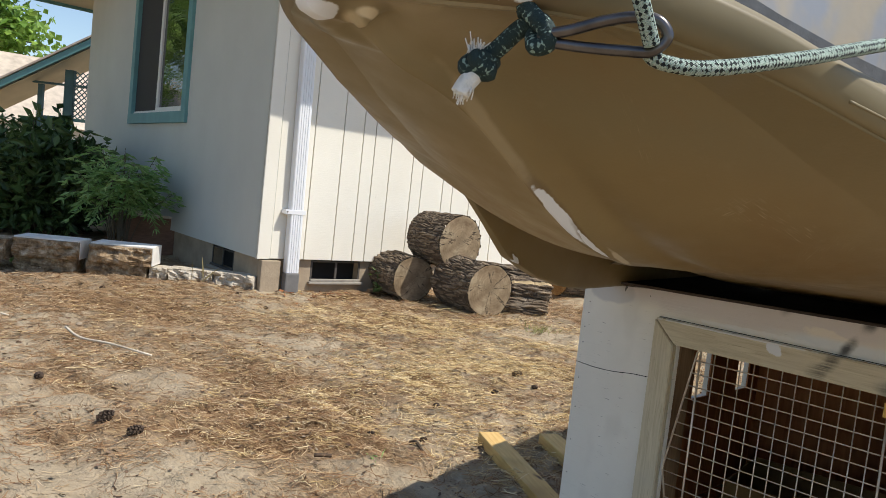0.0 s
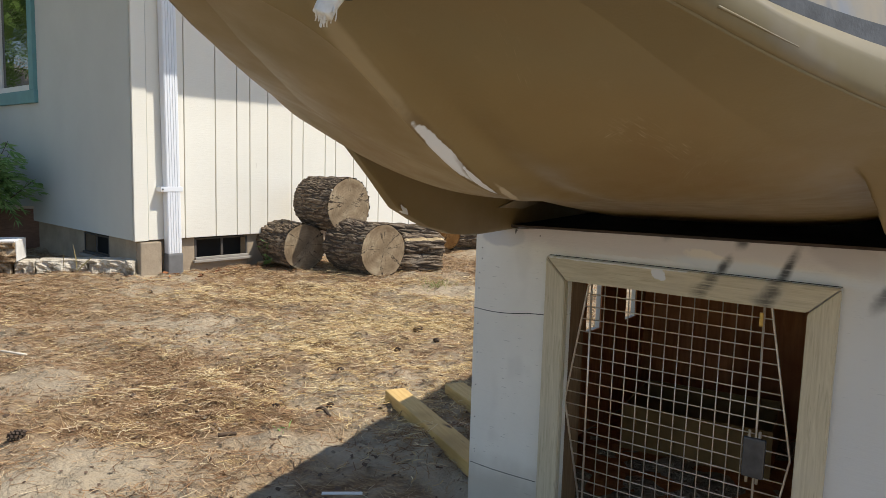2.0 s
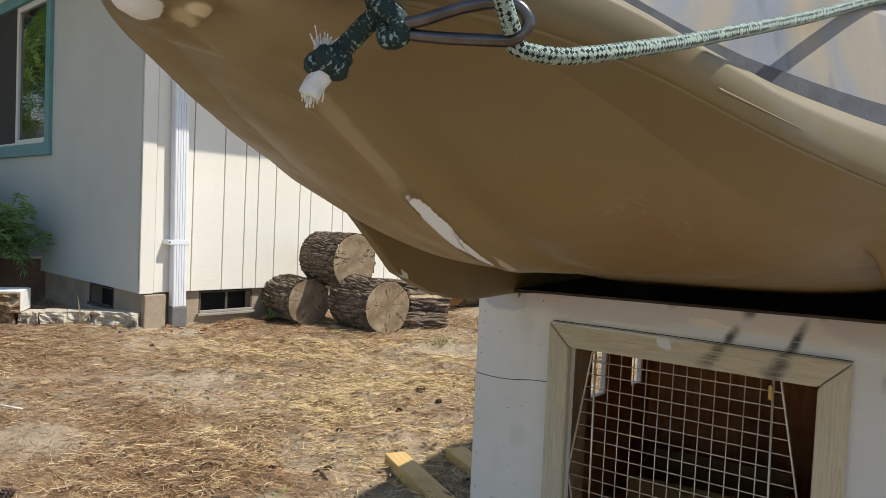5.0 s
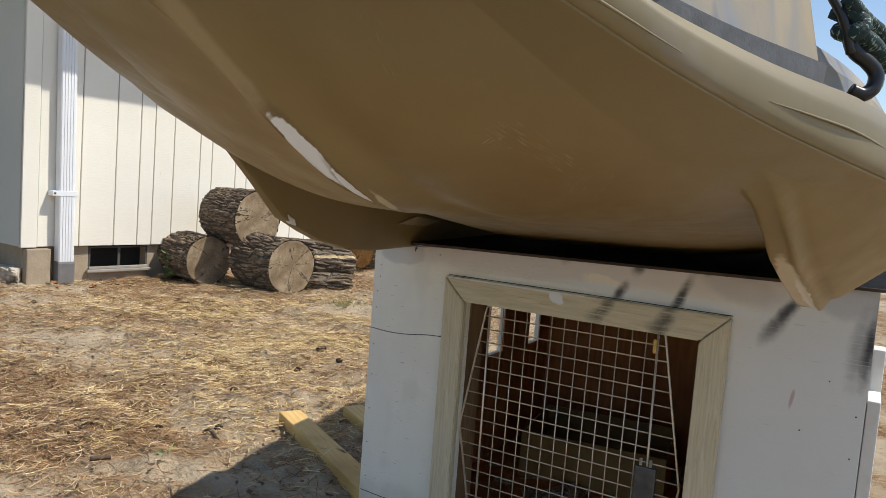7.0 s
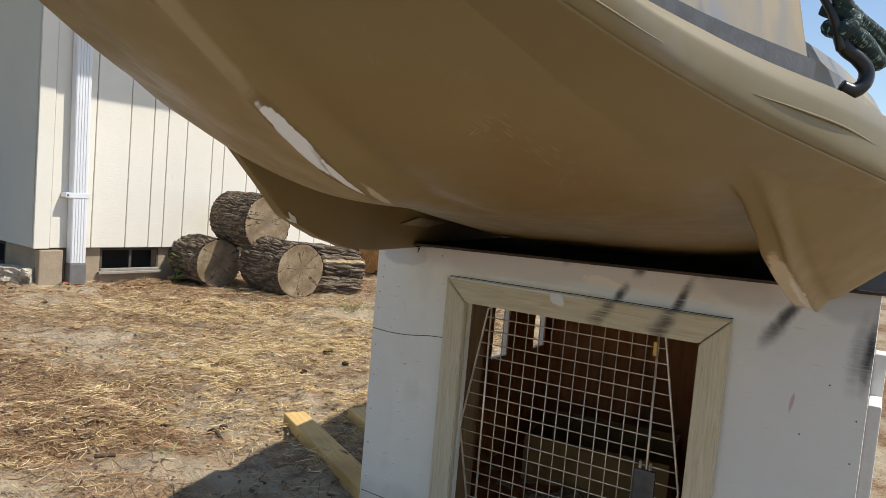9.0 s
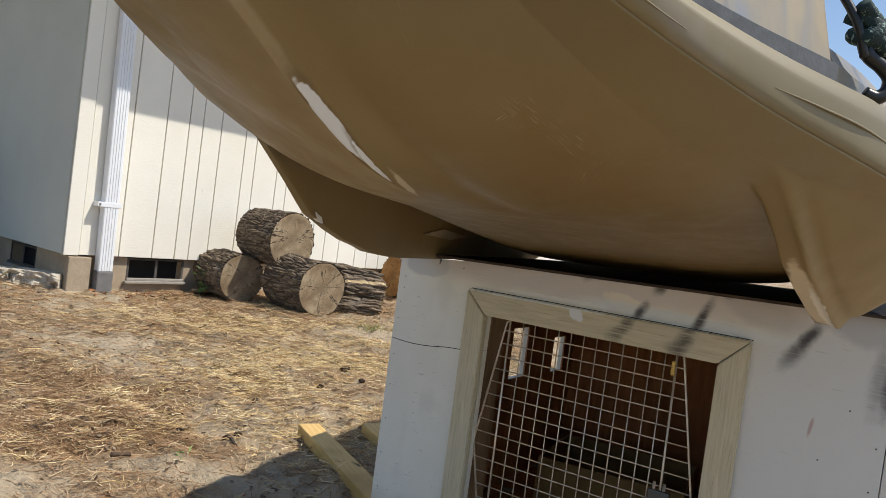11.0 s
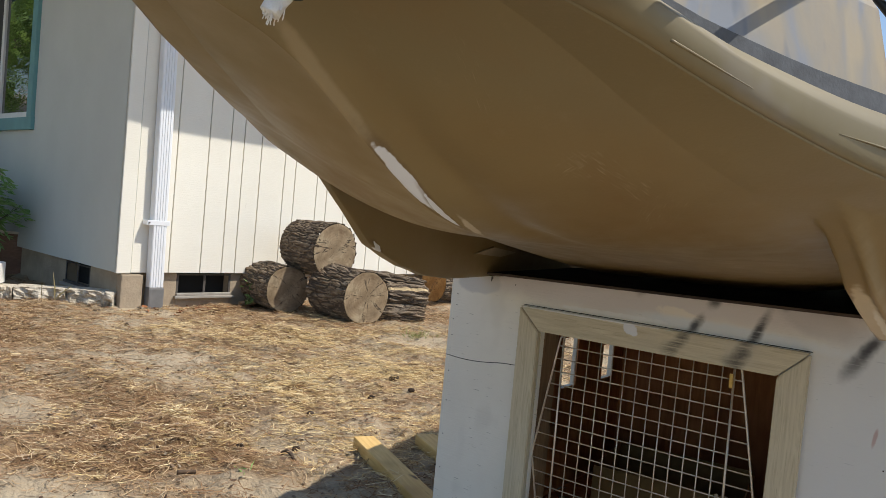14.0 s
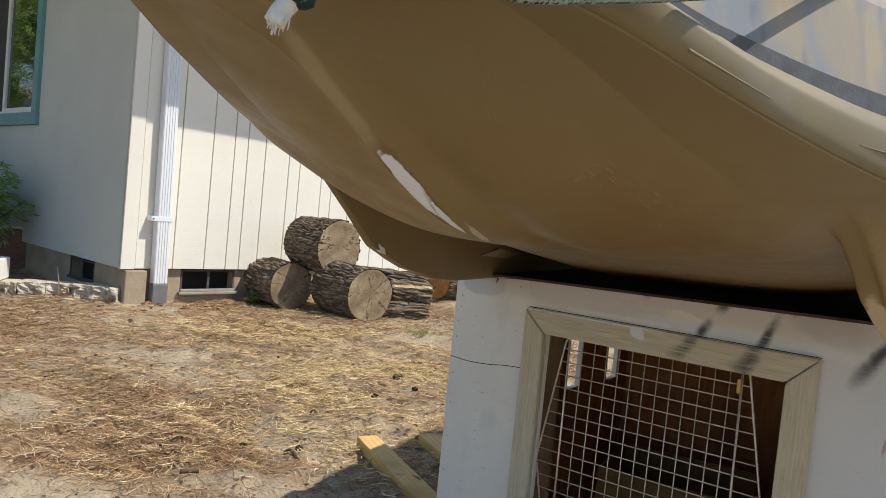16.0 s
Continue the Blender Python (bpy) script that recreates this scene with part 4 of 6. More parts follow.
F_Z = np.array([0.91, 0.853, 0.801, 0.747, 0.725, 0.714, 0.709, 0.709, 0.709, 0.712, 0.76, 0.9])
N_A = np.array([0.34, 0.40, 0.44, 0.50, 0.547, 0.62, 0.70, 0.755, 0.80, 1.5, 2.0, 2.25, 2.4])
N_Z = np.array([0.878, 0.840, 0.821, 0.793, 0.767, 0.740, 0.714, 0.698, 0.697, 0.700, 0.705, 0.76, 0.9])
def far_w(s):
    return np.interp(s, [0.0, 0.42, 0.8], [1.0, 0.86, 0.735])
def far_up(s):
    return np.interp(s, [0.42, 0.8], [0.05, 0.012])
def ease(x):
    x = np.clip(x, 0, 1)
    return x * x * (3 - 2 * x)
def bow_shape(s, y, z):
    """The blunt, slightly twisted nose and the slimmer far flank."""
    if y > 0:
        y = y * np.interp(s, [-0.1, 0.1, 0.3, 0.5, 1.2, 2.2], [1.016, 0.94, 0.932, 0.917, 0.93, 1.0])
        z = z + np.interp(s, [-0.1, 0.1, 0.3, 0.45, 0.6], [0, -0.01, 0.006, -0.005, -0.002]) * ease(y / 0.15)
    w = ease((y + 0.09) / 0.09) * ease((0.10 - s) / 0.19)
    return s + 0.02 * w, y + 0.0213 * w, z + 0.0142 * w
stations = np.unique(np.concatenate([np.arange(-0.096, -0.02, 0.004), np.arange(-0.02, 0.1, 0.01), np.arange(0.1, 1.1, 0.015), np.arange(1.1, 3.16, 0.05)]))
fr = np.unique(np.concatenate([np.linspace(0, 1, 40), np.linspace(0, 0.14, 18), np.linspace(0.72, 1.0, 60)]))


def smooth_interp(x, xa, ya):
    return sum(np.interp(x + d, xa, ya) for d in (-0.03, -0.015, 0, 0.015, 0.03)) / 5


def half_section(s, side):
    zk, lr, zr, p = (smooth_interp(s, *q) for q in ((S_A, S_Z), (R_A, R_L), (R_A, R_Z), (P_A, P_P)))
    if side < 0:
        lr, zr = lr * far_w(s), zr + far_up(s) * lr
        p = p * np.interp(s, [-0.1, 0.05, 0.2, 0.35], [2.3, 1.9, 1.35, 1.0])
    l = fr * lr
    top = zr - 0.002
    z = zk + (top - zk) * fr ** p
    # sharp keel ridge at the bow
    z = z + (0.010 * (1 - np.exp(-(l / 0.006) ** 2)) + 0.007 * (1 - np.exp(-(l / 0.02) ** 2))) * np.clip((0.45 - s) / 0.3, 0, 1) * np.clip((s + 0.1) / 0.1, 0, 1) * np.clip((1 - fr) * 4, 0, 1)
    if side > 0:
        # shallow hollow beside the keel
        z = z + 0.0075 * np.exp(-((l - 0.036 - 0.12 * max(s - 0.2, 0)) / 0.02) ** 2) * np.clip((s - 0.12) / 0.1, 0, 1) * np.clip((0.56 - s) / 0.15, 0, 1)
    # moulded scoop under the rim near the tip, with a round boss in it
    q = l if side > 0 else -l
    z = z + 0.020 * np.exp(-((s + 0.062) / 0.026) ** 2 - ((q - 0.010) / 0.020) ** 2) - 0.019 * np.exp(-((s + 0.070) / 0.011) ** 2 - ((q - 0.012) / 0.009) ** 2)
    # runners; the one on the sunny side starts further forward
    ahead = s + 0.14 if side > 0 else 1.04 * s + 0.034
    mid = 0.366 + 0.22 * np.clip(s - 0.547, -0.2, 0.24) if side > 0 else min(0.382, lr - 0.002)
    fin = (np.interp(s, N_A, N_Z) if side > 0 else np.interp(ahead, F_A, F_Z)) + np.maximum(0, np.abs(l - mid) - 0.013) * np.where(l < mid, 5.0, 0.85 if side > 0 else 2.2)
    if side > 0:
        # raised bead along the outer edge of the runner and the groove beside it
        fin = fin + (0.004 * np.exp(-((l - mid - 0.023) / 0.006) ** 2) - 0.0035 * np.exp(-((l - mid - 0.0125) / 0.0035) ** 2)) * np.clip((s - 0.38) / 0.1, 0, 1)
    if side < 0:
        fin = fin + 0.006 * np.clip((s - 0.6) / 0.1, 0, 1) - 0.020 * np.clip((s - 0.72) / 0.14, 0, 1) - 0.011 * np.clip((s - 0.84) / 0.12, 0, 1)
    if ahead > 0.48:
        z = np.minimum(z, fin)
        z[-1] = top
    return l, z


def hull_mesh():
    verts, faces = [], []
    n = 2 * len(fr) - 1
    # rounded chin ahead of the first station
    chin = [(stations[0] - 0.015 * math.sin(q), math.cos(q)) for q in (1.5, 1.3, 1.0, 0.65, 0.3)]
    rows = chin + [(s, 1.0) for s in stations]
    for s, q in rows:
        base = max(s, stations[0])
        l, z = half_section(base, 1)
        l2, z2 = half_section(base, -1)
        top = smooth_interp(base, R_A, R_Z)
        l, l2, z, z2 = l * q, l2 * q, top - (top - z) * q, top - (top - z2) * q
        ll = np.concatenate([-l2[:0:-1], l])
        zz = np.concatenate([z2[:0:-1], z])
        for a_, b_ in zip(ll, zz):
            verts.append(bow_shape(s, -a_, b_))
    for j in range(len(rows) - 1):
        for i in range(n - 1):
            faces.append((j * n + i, (j + 1) * n + i, (j + 1) * n + i + 1, j * n + i + 1))
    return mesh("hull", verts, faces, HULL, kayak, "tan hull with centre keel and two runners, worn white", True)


hull_ob = hull_mesh()
sol = hull_ob.modifiers.new("shell", "SOLIDIFY")
sol.thickness, sol.offset = 0.006, -1.0
# rolled rim, from the stern round the bow
RIM_P = [(-0.001, -0.0005), (0.0045, 0.0018), (0.0086, 0.0050), (0.0118, 0.0100), (0.0140, 0.0165), (0.0156, 0.025), (0.0168, 0.036), (0.0162, 0.0395), (0.0145, 0.042), (-0.003, 0.058), (-0.007, 0.0605), (-0.018, 0.066), (-0.045, 0.070), (-0.060, 0.066), (-0.06, 0.055), (-0.03, 0.045), (-0.016, 0.02), (-0.014, 0.004)]
HS_A, HS = np.array([-0.1, -0.06, 0.02, 0.13, 0.2, 0.41, 0.6]), np.array([0.40, 0.60, 0.67, 0.57, 0.6, 0.95, 1.0])
LIP_A, LIP = np.array([-0.1, -0.06, 0.0, 0.25]), np.array([0.55, 0.8, 1.0, 0.35])
path = [(s, smooth_interp(s, R_A, R_L), smooth_interp(s, R_A, R_Z)) for s in np.concatenate([np.arange(3.1, 1.0, -0.06), np.arange(1.0, -0.096, -0.012)])]
path = [(s, l, z) for s, l, z in path] + [(s, -l * far_w(s), z + far_up(s) * l) for s, l, z in path[::-1]]
pp = np.array(path)
tanv = np.gradient(pp[:, :2], axis=0)
tanv /= np.linalg.norm(tanv, axis=1, keepdims=True)
rim_v, rim_f = [], []
K = len(RIM_P)
for (s, l, z), tv in zip(pp, tanv):
    out = np.array([-tv[1], tv[0]])
    if np.dot(out, (s - 1.2, l)) < 0:
        out = -out
    for o, h in RIM_P:
        o2 = max(o, -0.9 * abs(l) - 0.004) if s < 0.1 else o
        if s < -0.045:
            o2 = max(o2, -0.8 * abs(l))
        if 0 < o2:
            o2 *= np.interp(s, LIP_A, LIP)
        rim_v.append(bow_shape(s + out[0] * o2, -(l + out[1] * o2), z + h * np.interp(s, HS_A, HS)))
for j in range(len(pp) - 1):
    for k in range(K):
        k2 = (k + 1) % K
        rim_f.append((j * K + k, j * K + k2, (j + 1) * K + k2, (j + 1) * K + k))
rim = mesh("gunwale", rim_v, rim_f, RIM, kayak, "pale tan rolled rim, scuffed white", True)
line = smooth_line([(0.29, -0.334, 0.894), (0.337, -0.3672, 0.89), (0.4, -0.4072, 0.884), (0.5, -0.4515, 0.872), (0.6, -0.4675, 0.868)], 6)
tube("rub_line", line, np.concatenate([np.linspace(0.0002, 0.0011, 8), np.full(len(line) - 8, 0.0011)]), RIM, kayak, "fine moulded line along the rim", 6)
line = smooth_line([(0.1398, -0.2351, 0.9291), (0.1639, -0.2504, 0.9232), (0.1861, -0.2645, 0.9176), (0.2085, -0.2788, 0.9122)], 6)
tube("rub_line", line, np.linspace(0.0012, 0.0003, len(line)), RIM, kayak, "fine moulded line along the rim", 6)
corner = [(x, 0.3375 + (0.75 - z) * 0.17, z) for x, z in ((1.05, 0.735), (1.135, 0.7495), (1.27, 0.738), (1.185, 0.7275))]
mesh("label_plate", [(x, y - 0.012, z) for x, y, z in corner] + [(x, y - 0.001, z) for x, y, z in corner], [(0, 1, 2, 3), (7, 6, 5, 4), (0, 4, 5, 1), (1, 5, 6, 2), (2, 6, 7, 3), (3, 7, 4, 0)], LABEL, kayak, "small blank pale label stuck on the hull")
# deck
dv, df = [], []
dst = [s for s in stations if s > -0.045]
for s in dst:
    l = max(0.004, smooth_interp(s, R_A, R_L) - 0.05)
    z = smooth_interp(s, R_A, R_Z) + 0.062 * np.interp(s, HS_A, HS)
    for q in np.linspace(-1, 1, 9):
        dv.append(bow_shape(s, -q * l * (far_w(s) if q < 0 else 1), (z - 0.005 if s < 0.45 else z - 0.05) + (far_up(s) * l * -q if q < 0 else 0)))
for j in range(len(dst) - 1):
    for i in range(8):
        df.append((j * 9 + i, j * 9 + i + 1, (j + 1) * 9 + i + 1, (j + 1) * 9 + i))
mesh("deck", dv, df, RIM, kayak, "tan moulded deck", True)
# hatch lid
H0, H1 = 0.035, 0.408
def hatch_ring(inset, z_up, back_in=0.0):
    out = []
    for s in np.linspace(H1 - back_in, H0 + inset * 1.2, 16):
        out.append((s, smooth_interp(s, R_A, R_L) - 0.035 - inset, smooth_interp(s, R_A, R_Z) + 0.07 * np.interp(s, HS_A, HS) + z_up))
    return [(s, -max(l, 0.006), z) for s, l, z in out] + [(s, max(l * far_w(s), 0.006), z + far_up(s) * l) for s, l, z in out[::-1]]
def lid(rings, name, mat, label):
    v, f = [], []
    for r in rings:
        v += [bow_shape(*p) for p in r]
    n = len(rings[0])
    for j in range(len(rings) - 1):
        for i in range(n):
            k = (i + 1) % n
            f.append((j * n + i, j * n + k, (j + 1) * n + k, (j + 1) * n + i))
    f.append(tuple(range((len(rings) - 1) * n, len(rings) * n)))
    return mesh(name, v, f, mat, kayak, label)
lid([hatch_ring(0.0, 0.015), hatch_ring(0.008, 0.05), hatch_ring(0.018, 0.095), hatch_ring(0.03, 0.115, 0.004), hatch_ring(0.06, 0.135, 0.02), hatch_ring(0.1, 0.15, 0.05)], "hatch_lid", CAMO, "camouflage hatch lid with blue-grey blotches")
lid([hatch_ring(-0.003, -0.008, -0.004), hatch_ring(-0.004, 0.017, -0.004), hatch_ring(0.004, 0.0175, 0.004)], "gasket", GASKET, "dark grey foam weather strip")
# black ring paints the shadow line in the gap below the gasket
lid([hatch_ring(-0.010, -0.014, -0.008), hatch_ring(-0.010, -0.004, -0.008), hatch_ring(-0.002, -0.003, 0.0)], "seam", BLACK, "black ring for the shadowed gap under the weather strip")

def rear_ring(inset, z_up, ahead=0.0):
    out = [(s, smooth_interp(s, R_A, R_L) - 0.045 - inset, smooth_interp(s, R_A, R_Z) + 0.068 * np.interp(s, HS_A, HS) + z_up) for s in np.linspace(0.78, 0.432 + ahead, 14)]
    return [(s, -l, z) for s, l, z in out] + [(s, l * far_w(s), z + far_up(s) * l) for s, l, z in out[::-1]]
lid([rear_ring(0.0, 0.004), rear_ring(0.002, 0.028, 0.002), rear_ring(0.012, 0.045, 0.008), rear_ring(0.05, 0.052, 0.03)], "rear_deck", CAMO, "grey-tan moulded deck behind the hatch")
# rope, snap link and elastic cord on the bow
def boat(a_, l_, z_):
    k = np.clip((0.32 - a_) / 0.3, 0, 1)
    q = ease((0.105 - l_) / 0.03) * ease((0.1 - a_) / 0.05)
    return (a_ - 0.006 * k - 0.004 * q, -l_ - 0.009 * k - 0.007 * q, z_ - 0.005 * k)
KM = kayak.matrix_world.copy()
rope = thing("bow_rope", KM, "green and white braided rope tied through a steel snap link", "rope")
def cord(points, radius=0.0062, mat=ROPE, n=10, name="strand", label=""):
    return tube(name, smooth_line([boat(*p) for p in points], n), radius, mat, rope, label, 12, 260.0)
KNOT = [(-0.024, 0.058, 0.93), (-0.033, 0.054, 0.922), (-0.026, 0.065, 0.92), (-0.034, 0.061, 0.926), (-0.021, 0.063, 0.927), (-0.028, 0.053, 0.92), (-0.032, 0.065, 0.923)]
FRAYED = [(-0.03, 0.058, 0.918), (-0.033, 0.055, 0.912), (-0.035, 0.053, 0.906)]
TUFT = [(-0.03, 0.058, 0.928), (-0.033, 0.058, 0.935), (-0.035, 0.058, 0.938)]
NECK = [(-0.024, 0.059, 0.927), (-0.023, 0.069, 0.935), (-0.022, 0.078, 0.943), (-0.022, 0.088, 0.948)]
LOOP = [(-0.027, 0.089, 0.951), (-0.026, 0.086, 0.956), (-0.029, 0.096, 0.95), (-0.028, 0.105, 0.943), (-0.027, 0.107, 0.936), (-0.027, 0.099, 0.934), (-0.022, 0.093, 0.941), (-0.023, 0.098, 0.948), (-0.026, 0.106, 0.941)]
LINK = [(-0.029, 0.104, 0.94), (-0.026, 0.118, 0.942), (-0.021, 0.135, 0.947), (-0.015, 0.149, 0.95), (-0.01, 0.16, 0.949), (-0.007, 0.165, 0.943), (-0.007, 0.164, 0.938), (-0.01, 0.158, 0.933), (-0.014, 0.146, 0.933), (-0.021, 0.126, 0.934), (-0.025, 0.11, 0.936), (-0.027, 0.104, 0.937), (-0.029, 0.104, 0.94)]
RISE = [(-0.013, 0.16, 0.936), (-0.019, 0.159, 0.944), (-0.027, 0.157, 0.956), (-0.03, 0.152, 0.969), (-0.029, 0.142, 0.982), (-0.024, 0.126, 0.993), (-0.013, 0.106, 1.004)]
RUN = [(-0.005, 0.156, 0.933), (-0.005, 0.157, 0.928), (-0.002, 0.163, 0.925), (0.008, 0.175, 0.924), (0.022, 0.187, 0.927), (0.048, 0.201, 0.934), (0.084, 0.216, 0.944), (0.127, 0.232, 0.957), (0.176, 0.252, 0.972), (0.231, 0.272, 0.989), (0.286, 0.291, 1.007), (0.35, 0.315, 1.029), (0.395, 0.338, 1.042), (0.426, 0.354, 1.042), (0.44, 0.366, 1.032), (0.449, 0.375, 1.011)]
HOOK = [(0.454, 0.389, 0.991), (0.454, 0.393, 0.979), (0.455, 0.399, 0.963), (0.46, 0.411, 0.954), (0.462, 0.419, 0.944), (0.46, 0.418, 0.932), (0.456, 0.41, 0.925), (0.453, 0.4, 0.928)]
TIE = [(0.45, 0.382, 0.988), (0.447, 0.386, 0.995), (0.448, 0.402, 0.985), (0.444, 0.396, 0.975), (0.451, 0.386, 0.979), (0.46, 0.409, 0.973), (0.489, 0.431, 0.955)]
CORD = [(0.438, 0.388, 1.003), (0.455, 0.404, 0.99), (0.486, 0.427, 0.98), (0.517, 0.451, 0.966)]
cord(NECK, 0.0052, ROPE_DARK)
cord(LOOP, 0.0052, ROPE_DARK)
cord(KNOT, 0.0054, ROPE_DARK, 10, "knot", "tight dark green knot")
cord(FRAYED, 0.0056, FRAY, 6, "frayed_end", "white melted rope end")
def fray(start, way, n, length, spread, label):
    v, f = [], []
    for k in range(n):
        p = np.array(start) + rng.normal(size=3) * 0.0022
        w = np.array(way) + rng.normal(size=3) * spread
        line = smooth_line([p, p + w * length * 0.5, p + (w + rng.normal(size=3) * spread * 0.6) * length * (0.7 + 0.5 * rng.random())], 4)
        vv, ff, _ = tube_data([boat(*q) for q in line], 0.00045, 4)
        o = len(v)
        v += list(vv)
        f += [tuple(i + o for i in q) for q in ff]
    mesh("frayed_end", v, f, FRAY, rope, label)
fray(TUFT[0], (-0.15, 0.0, 1.0), 90, 0.005, 0.3, "white frayed tuft")
fray(FRAYED[1], (-0.15, -0.12, -1.0), 70, 0.007, 0.09, "white ragged rope end")
tube("snap_link", smooth_line([boat(*p) for p in LINK], 8), 0.0031, STEEL, rope, "tarnished steel snap link", 10)
cord([(p[0], p[1], p[2] + 0.004) for p in RUN], 0.0043)
cord(RISE, 0.0043)
tube("buckle", smooth_line([boat(*p) for p in ((0.015, 0.118, 0.999), (0.04, 0.122, 1.004), (0.068, 0.124, 1.003))], 6), [0.006, 0.008, 0.009, 0.009, 0.010, 0.010, 0.010, 0.010, 0.010, 0.009, 0.008, 0.007, 0.005][:len(smooth_line([(0, 0, 0), (1, 0, 0), (2, 0, 0)], 6))], BLACK, rope, "black plastic buckle", 10)
tube("ring", smooth_line([boat(*p) for p in ((0.07, 0.128, 1.0), (0.085, 0.128, 1.004), (0.092, 0.128, 0.998))], 5), 0.003, STEEL, rope, "small steel ring", 8)
bungee = thing("elastic_cord", KM, "dark green elastic cord with a black plastic hook", "elastic cord")
tube("hook", smooth_line([boat(*p) for p in HOOK], 6), 0.0065, BLACK, bungee, "black plastic hook", 10)
tube("strap", smooth_line([boat(*p) for p in ((0.44, 0.345, 1.047), (0.44, 0.3586, 1.03), (0.44, 0.3755, 1.006), (0.44, 0.387, 0.985), (0.445, 0.396, 0.958))], 6), 0.004, BLACK, bungee, "black plastic strap", 8)
tube("knot", smooth_line([boat(*p) for p in TIE], 8), 0.008, ROPE_DARK, bungee, "thick knotted cord", 10, 260.0)
tube("cord", smooth_line([boat(*p) for p in CORD], 8), 0.007, ROPE_DARK, bungee, "", 10, 260.0)

# ---- lumber and litter by the kennel ----
def plank(x, y, yaw, length, label, tilt=0.0):
    ob = thing("lumber", pose(x, y, 0.004, 0, tilt, yaw), label, "lumber", "lumber by the dog house")
    part("board", bm_box(0, length, -0.036, 0.036, 0, 0.04, 0.004), LUMBER, ob)
    return ob
plank(-0.275, 0.735, -61.5, 0.655, "yellow construction lumber with knots lying on the ground")
plank(-0.075, 0.835, -61.5, 0.5, "short yellow lumber offcut lying on the ground")


scrap = thing("wood_scrap", pose(-1.74, 3.66, 0.012, 0, -6, 40), "short dark weathered board end lying by the foundation", "board")
part("board", bm_box(0, 0.24, -0.035, 0.035, 0, 0.022, 0.003), JAMB, scrap)


# ---- logs ----
def bark_relief(x, y, z, seed):
    """Height of chunky bark plates parted by sharp furrows, longer along the log."""
    p = Vector((x * 7, y * 42, z * 42 + seed * 9))
    p += 0.55 * Vector((noise.noise(p * 0.7), noise.noise(p * 0.7 + Vector((7, 0, 0))), noise.noise(p * 0.7 + Vector((0, 9, 0)))))
    d, _ = noise.voronoi(p)
    plate = min(1.0, 2.2 * (d[1] - d[0]))
    return 0.014 * (plate ** 0.7 - 0.75) + 0.009 * noise.noise(p * 0.5) + 0.004 * noise.noise(p * 1.9) + 0.003 * noise.noise(p * 4.3)


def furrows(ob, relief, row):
    """Darker bark colour on the faces lowest in the relief, BARK on the rest."""
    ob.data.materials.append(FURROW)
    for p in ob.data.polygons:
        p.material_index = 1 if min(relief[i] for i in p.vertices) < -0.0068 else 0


def log(x, y, z, yaw, length, radius, label, end=None, seed=0, tilt=0.0, roll=0.0, squash=1.0):
    """A sawn log; local x runs from the sawn end that is seen to the far end."""
    ob = thing("log", pose(x, y, z, roll, tilt, yaw), label, "log", "pile of sawn logs")
    na, nl = 260, 110
    v, f, relief = [], [], []
    for i in range(nl + 1):
        s = i / nl
        for k in range(na):
            an = 2 * math.pi * k / na
            cy, cz = math.cos(an), math.sin(an)
            q = Vector((s * length * 9, cy * 3.2 + seed * 7.1, cz * 3.2))
            big = noise.noise(Vector((s * 1.5, cy + seed, cz))) * 0.07 * radius
            rel = bark_relief(s * length, cy * radius, cz * radius, seed)
            relief.append(rel)
            r = radius + big + rel
            v.append((s * length, cy * r, cz * r * squash))
    for i in range(nl):
        for k in range(na):
            k2 = (k + 1) % na
            f.append((i * na + k, i * na + k2, (i + 1) * na + k2, (i + 1) * na + k))
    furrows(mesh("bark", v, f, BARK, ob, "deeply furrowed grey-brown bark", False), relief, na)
    for nm, i, sx in (("sawn_end", 0, -0.004), ("sawn_end", nl, 0.004)):
        raw = np.array([math.hypot(v[i * na + k][1], v[i * na + k][2] / squash) for k in range(na)])
        even = sum(np.roll(raw, d) for d in range(-9, 10)) / 19 * 0.985
        ring_ = [(v[i * na + k][0], even[k] * math.cos(2 * math.pi * k / na), even[k] * squash * math.sin(2 * math.pi * k / na)) for k in range(na)]
        c_ = (ring_[0][0] + sx * 0.2, 0, 0)
        pv = [(p[0] + sx * 0.2, p[1] * 0.955, p[2] * 0.955) for p in ring_] + [(p[0], p[1] * 0.99, p[2] * 0.99) for p in ring_] + [c_]
        pf = []
        for k in range(na):
            k2 = (k + 1) % na
            pf.append((k, k2, 2 * na) if sx > 0 else (k2, k, 2 * na))
            pf.append((k, na + k, na + k2, k2) if sx > 0 else (k, k2, na + k2, na + k))
        mesh(nm, pv, pf, end or END, ob, "pale sawn end with rings and cracks")
    return ob


log(-0.735, 3.36, 0.195, 135, 0.5, 0.193, "sawn log with furrowed bark at the front of the pile", None, 1)
log(-1.365, 3.585, 0.17, 133, 0.56, 0.175, "sawn log with furrowed bark, end half in shadow", None, 2)
log(-1.05, 3.66, 0.488, 142, 0.42, 0.208, "thick sawn log resting on top of the pile", None, 3)
log(-0.40, 5.15, 0.2, 40, 0.5, 0.2, "sawn log with orange end", END_ORANGE, 5)


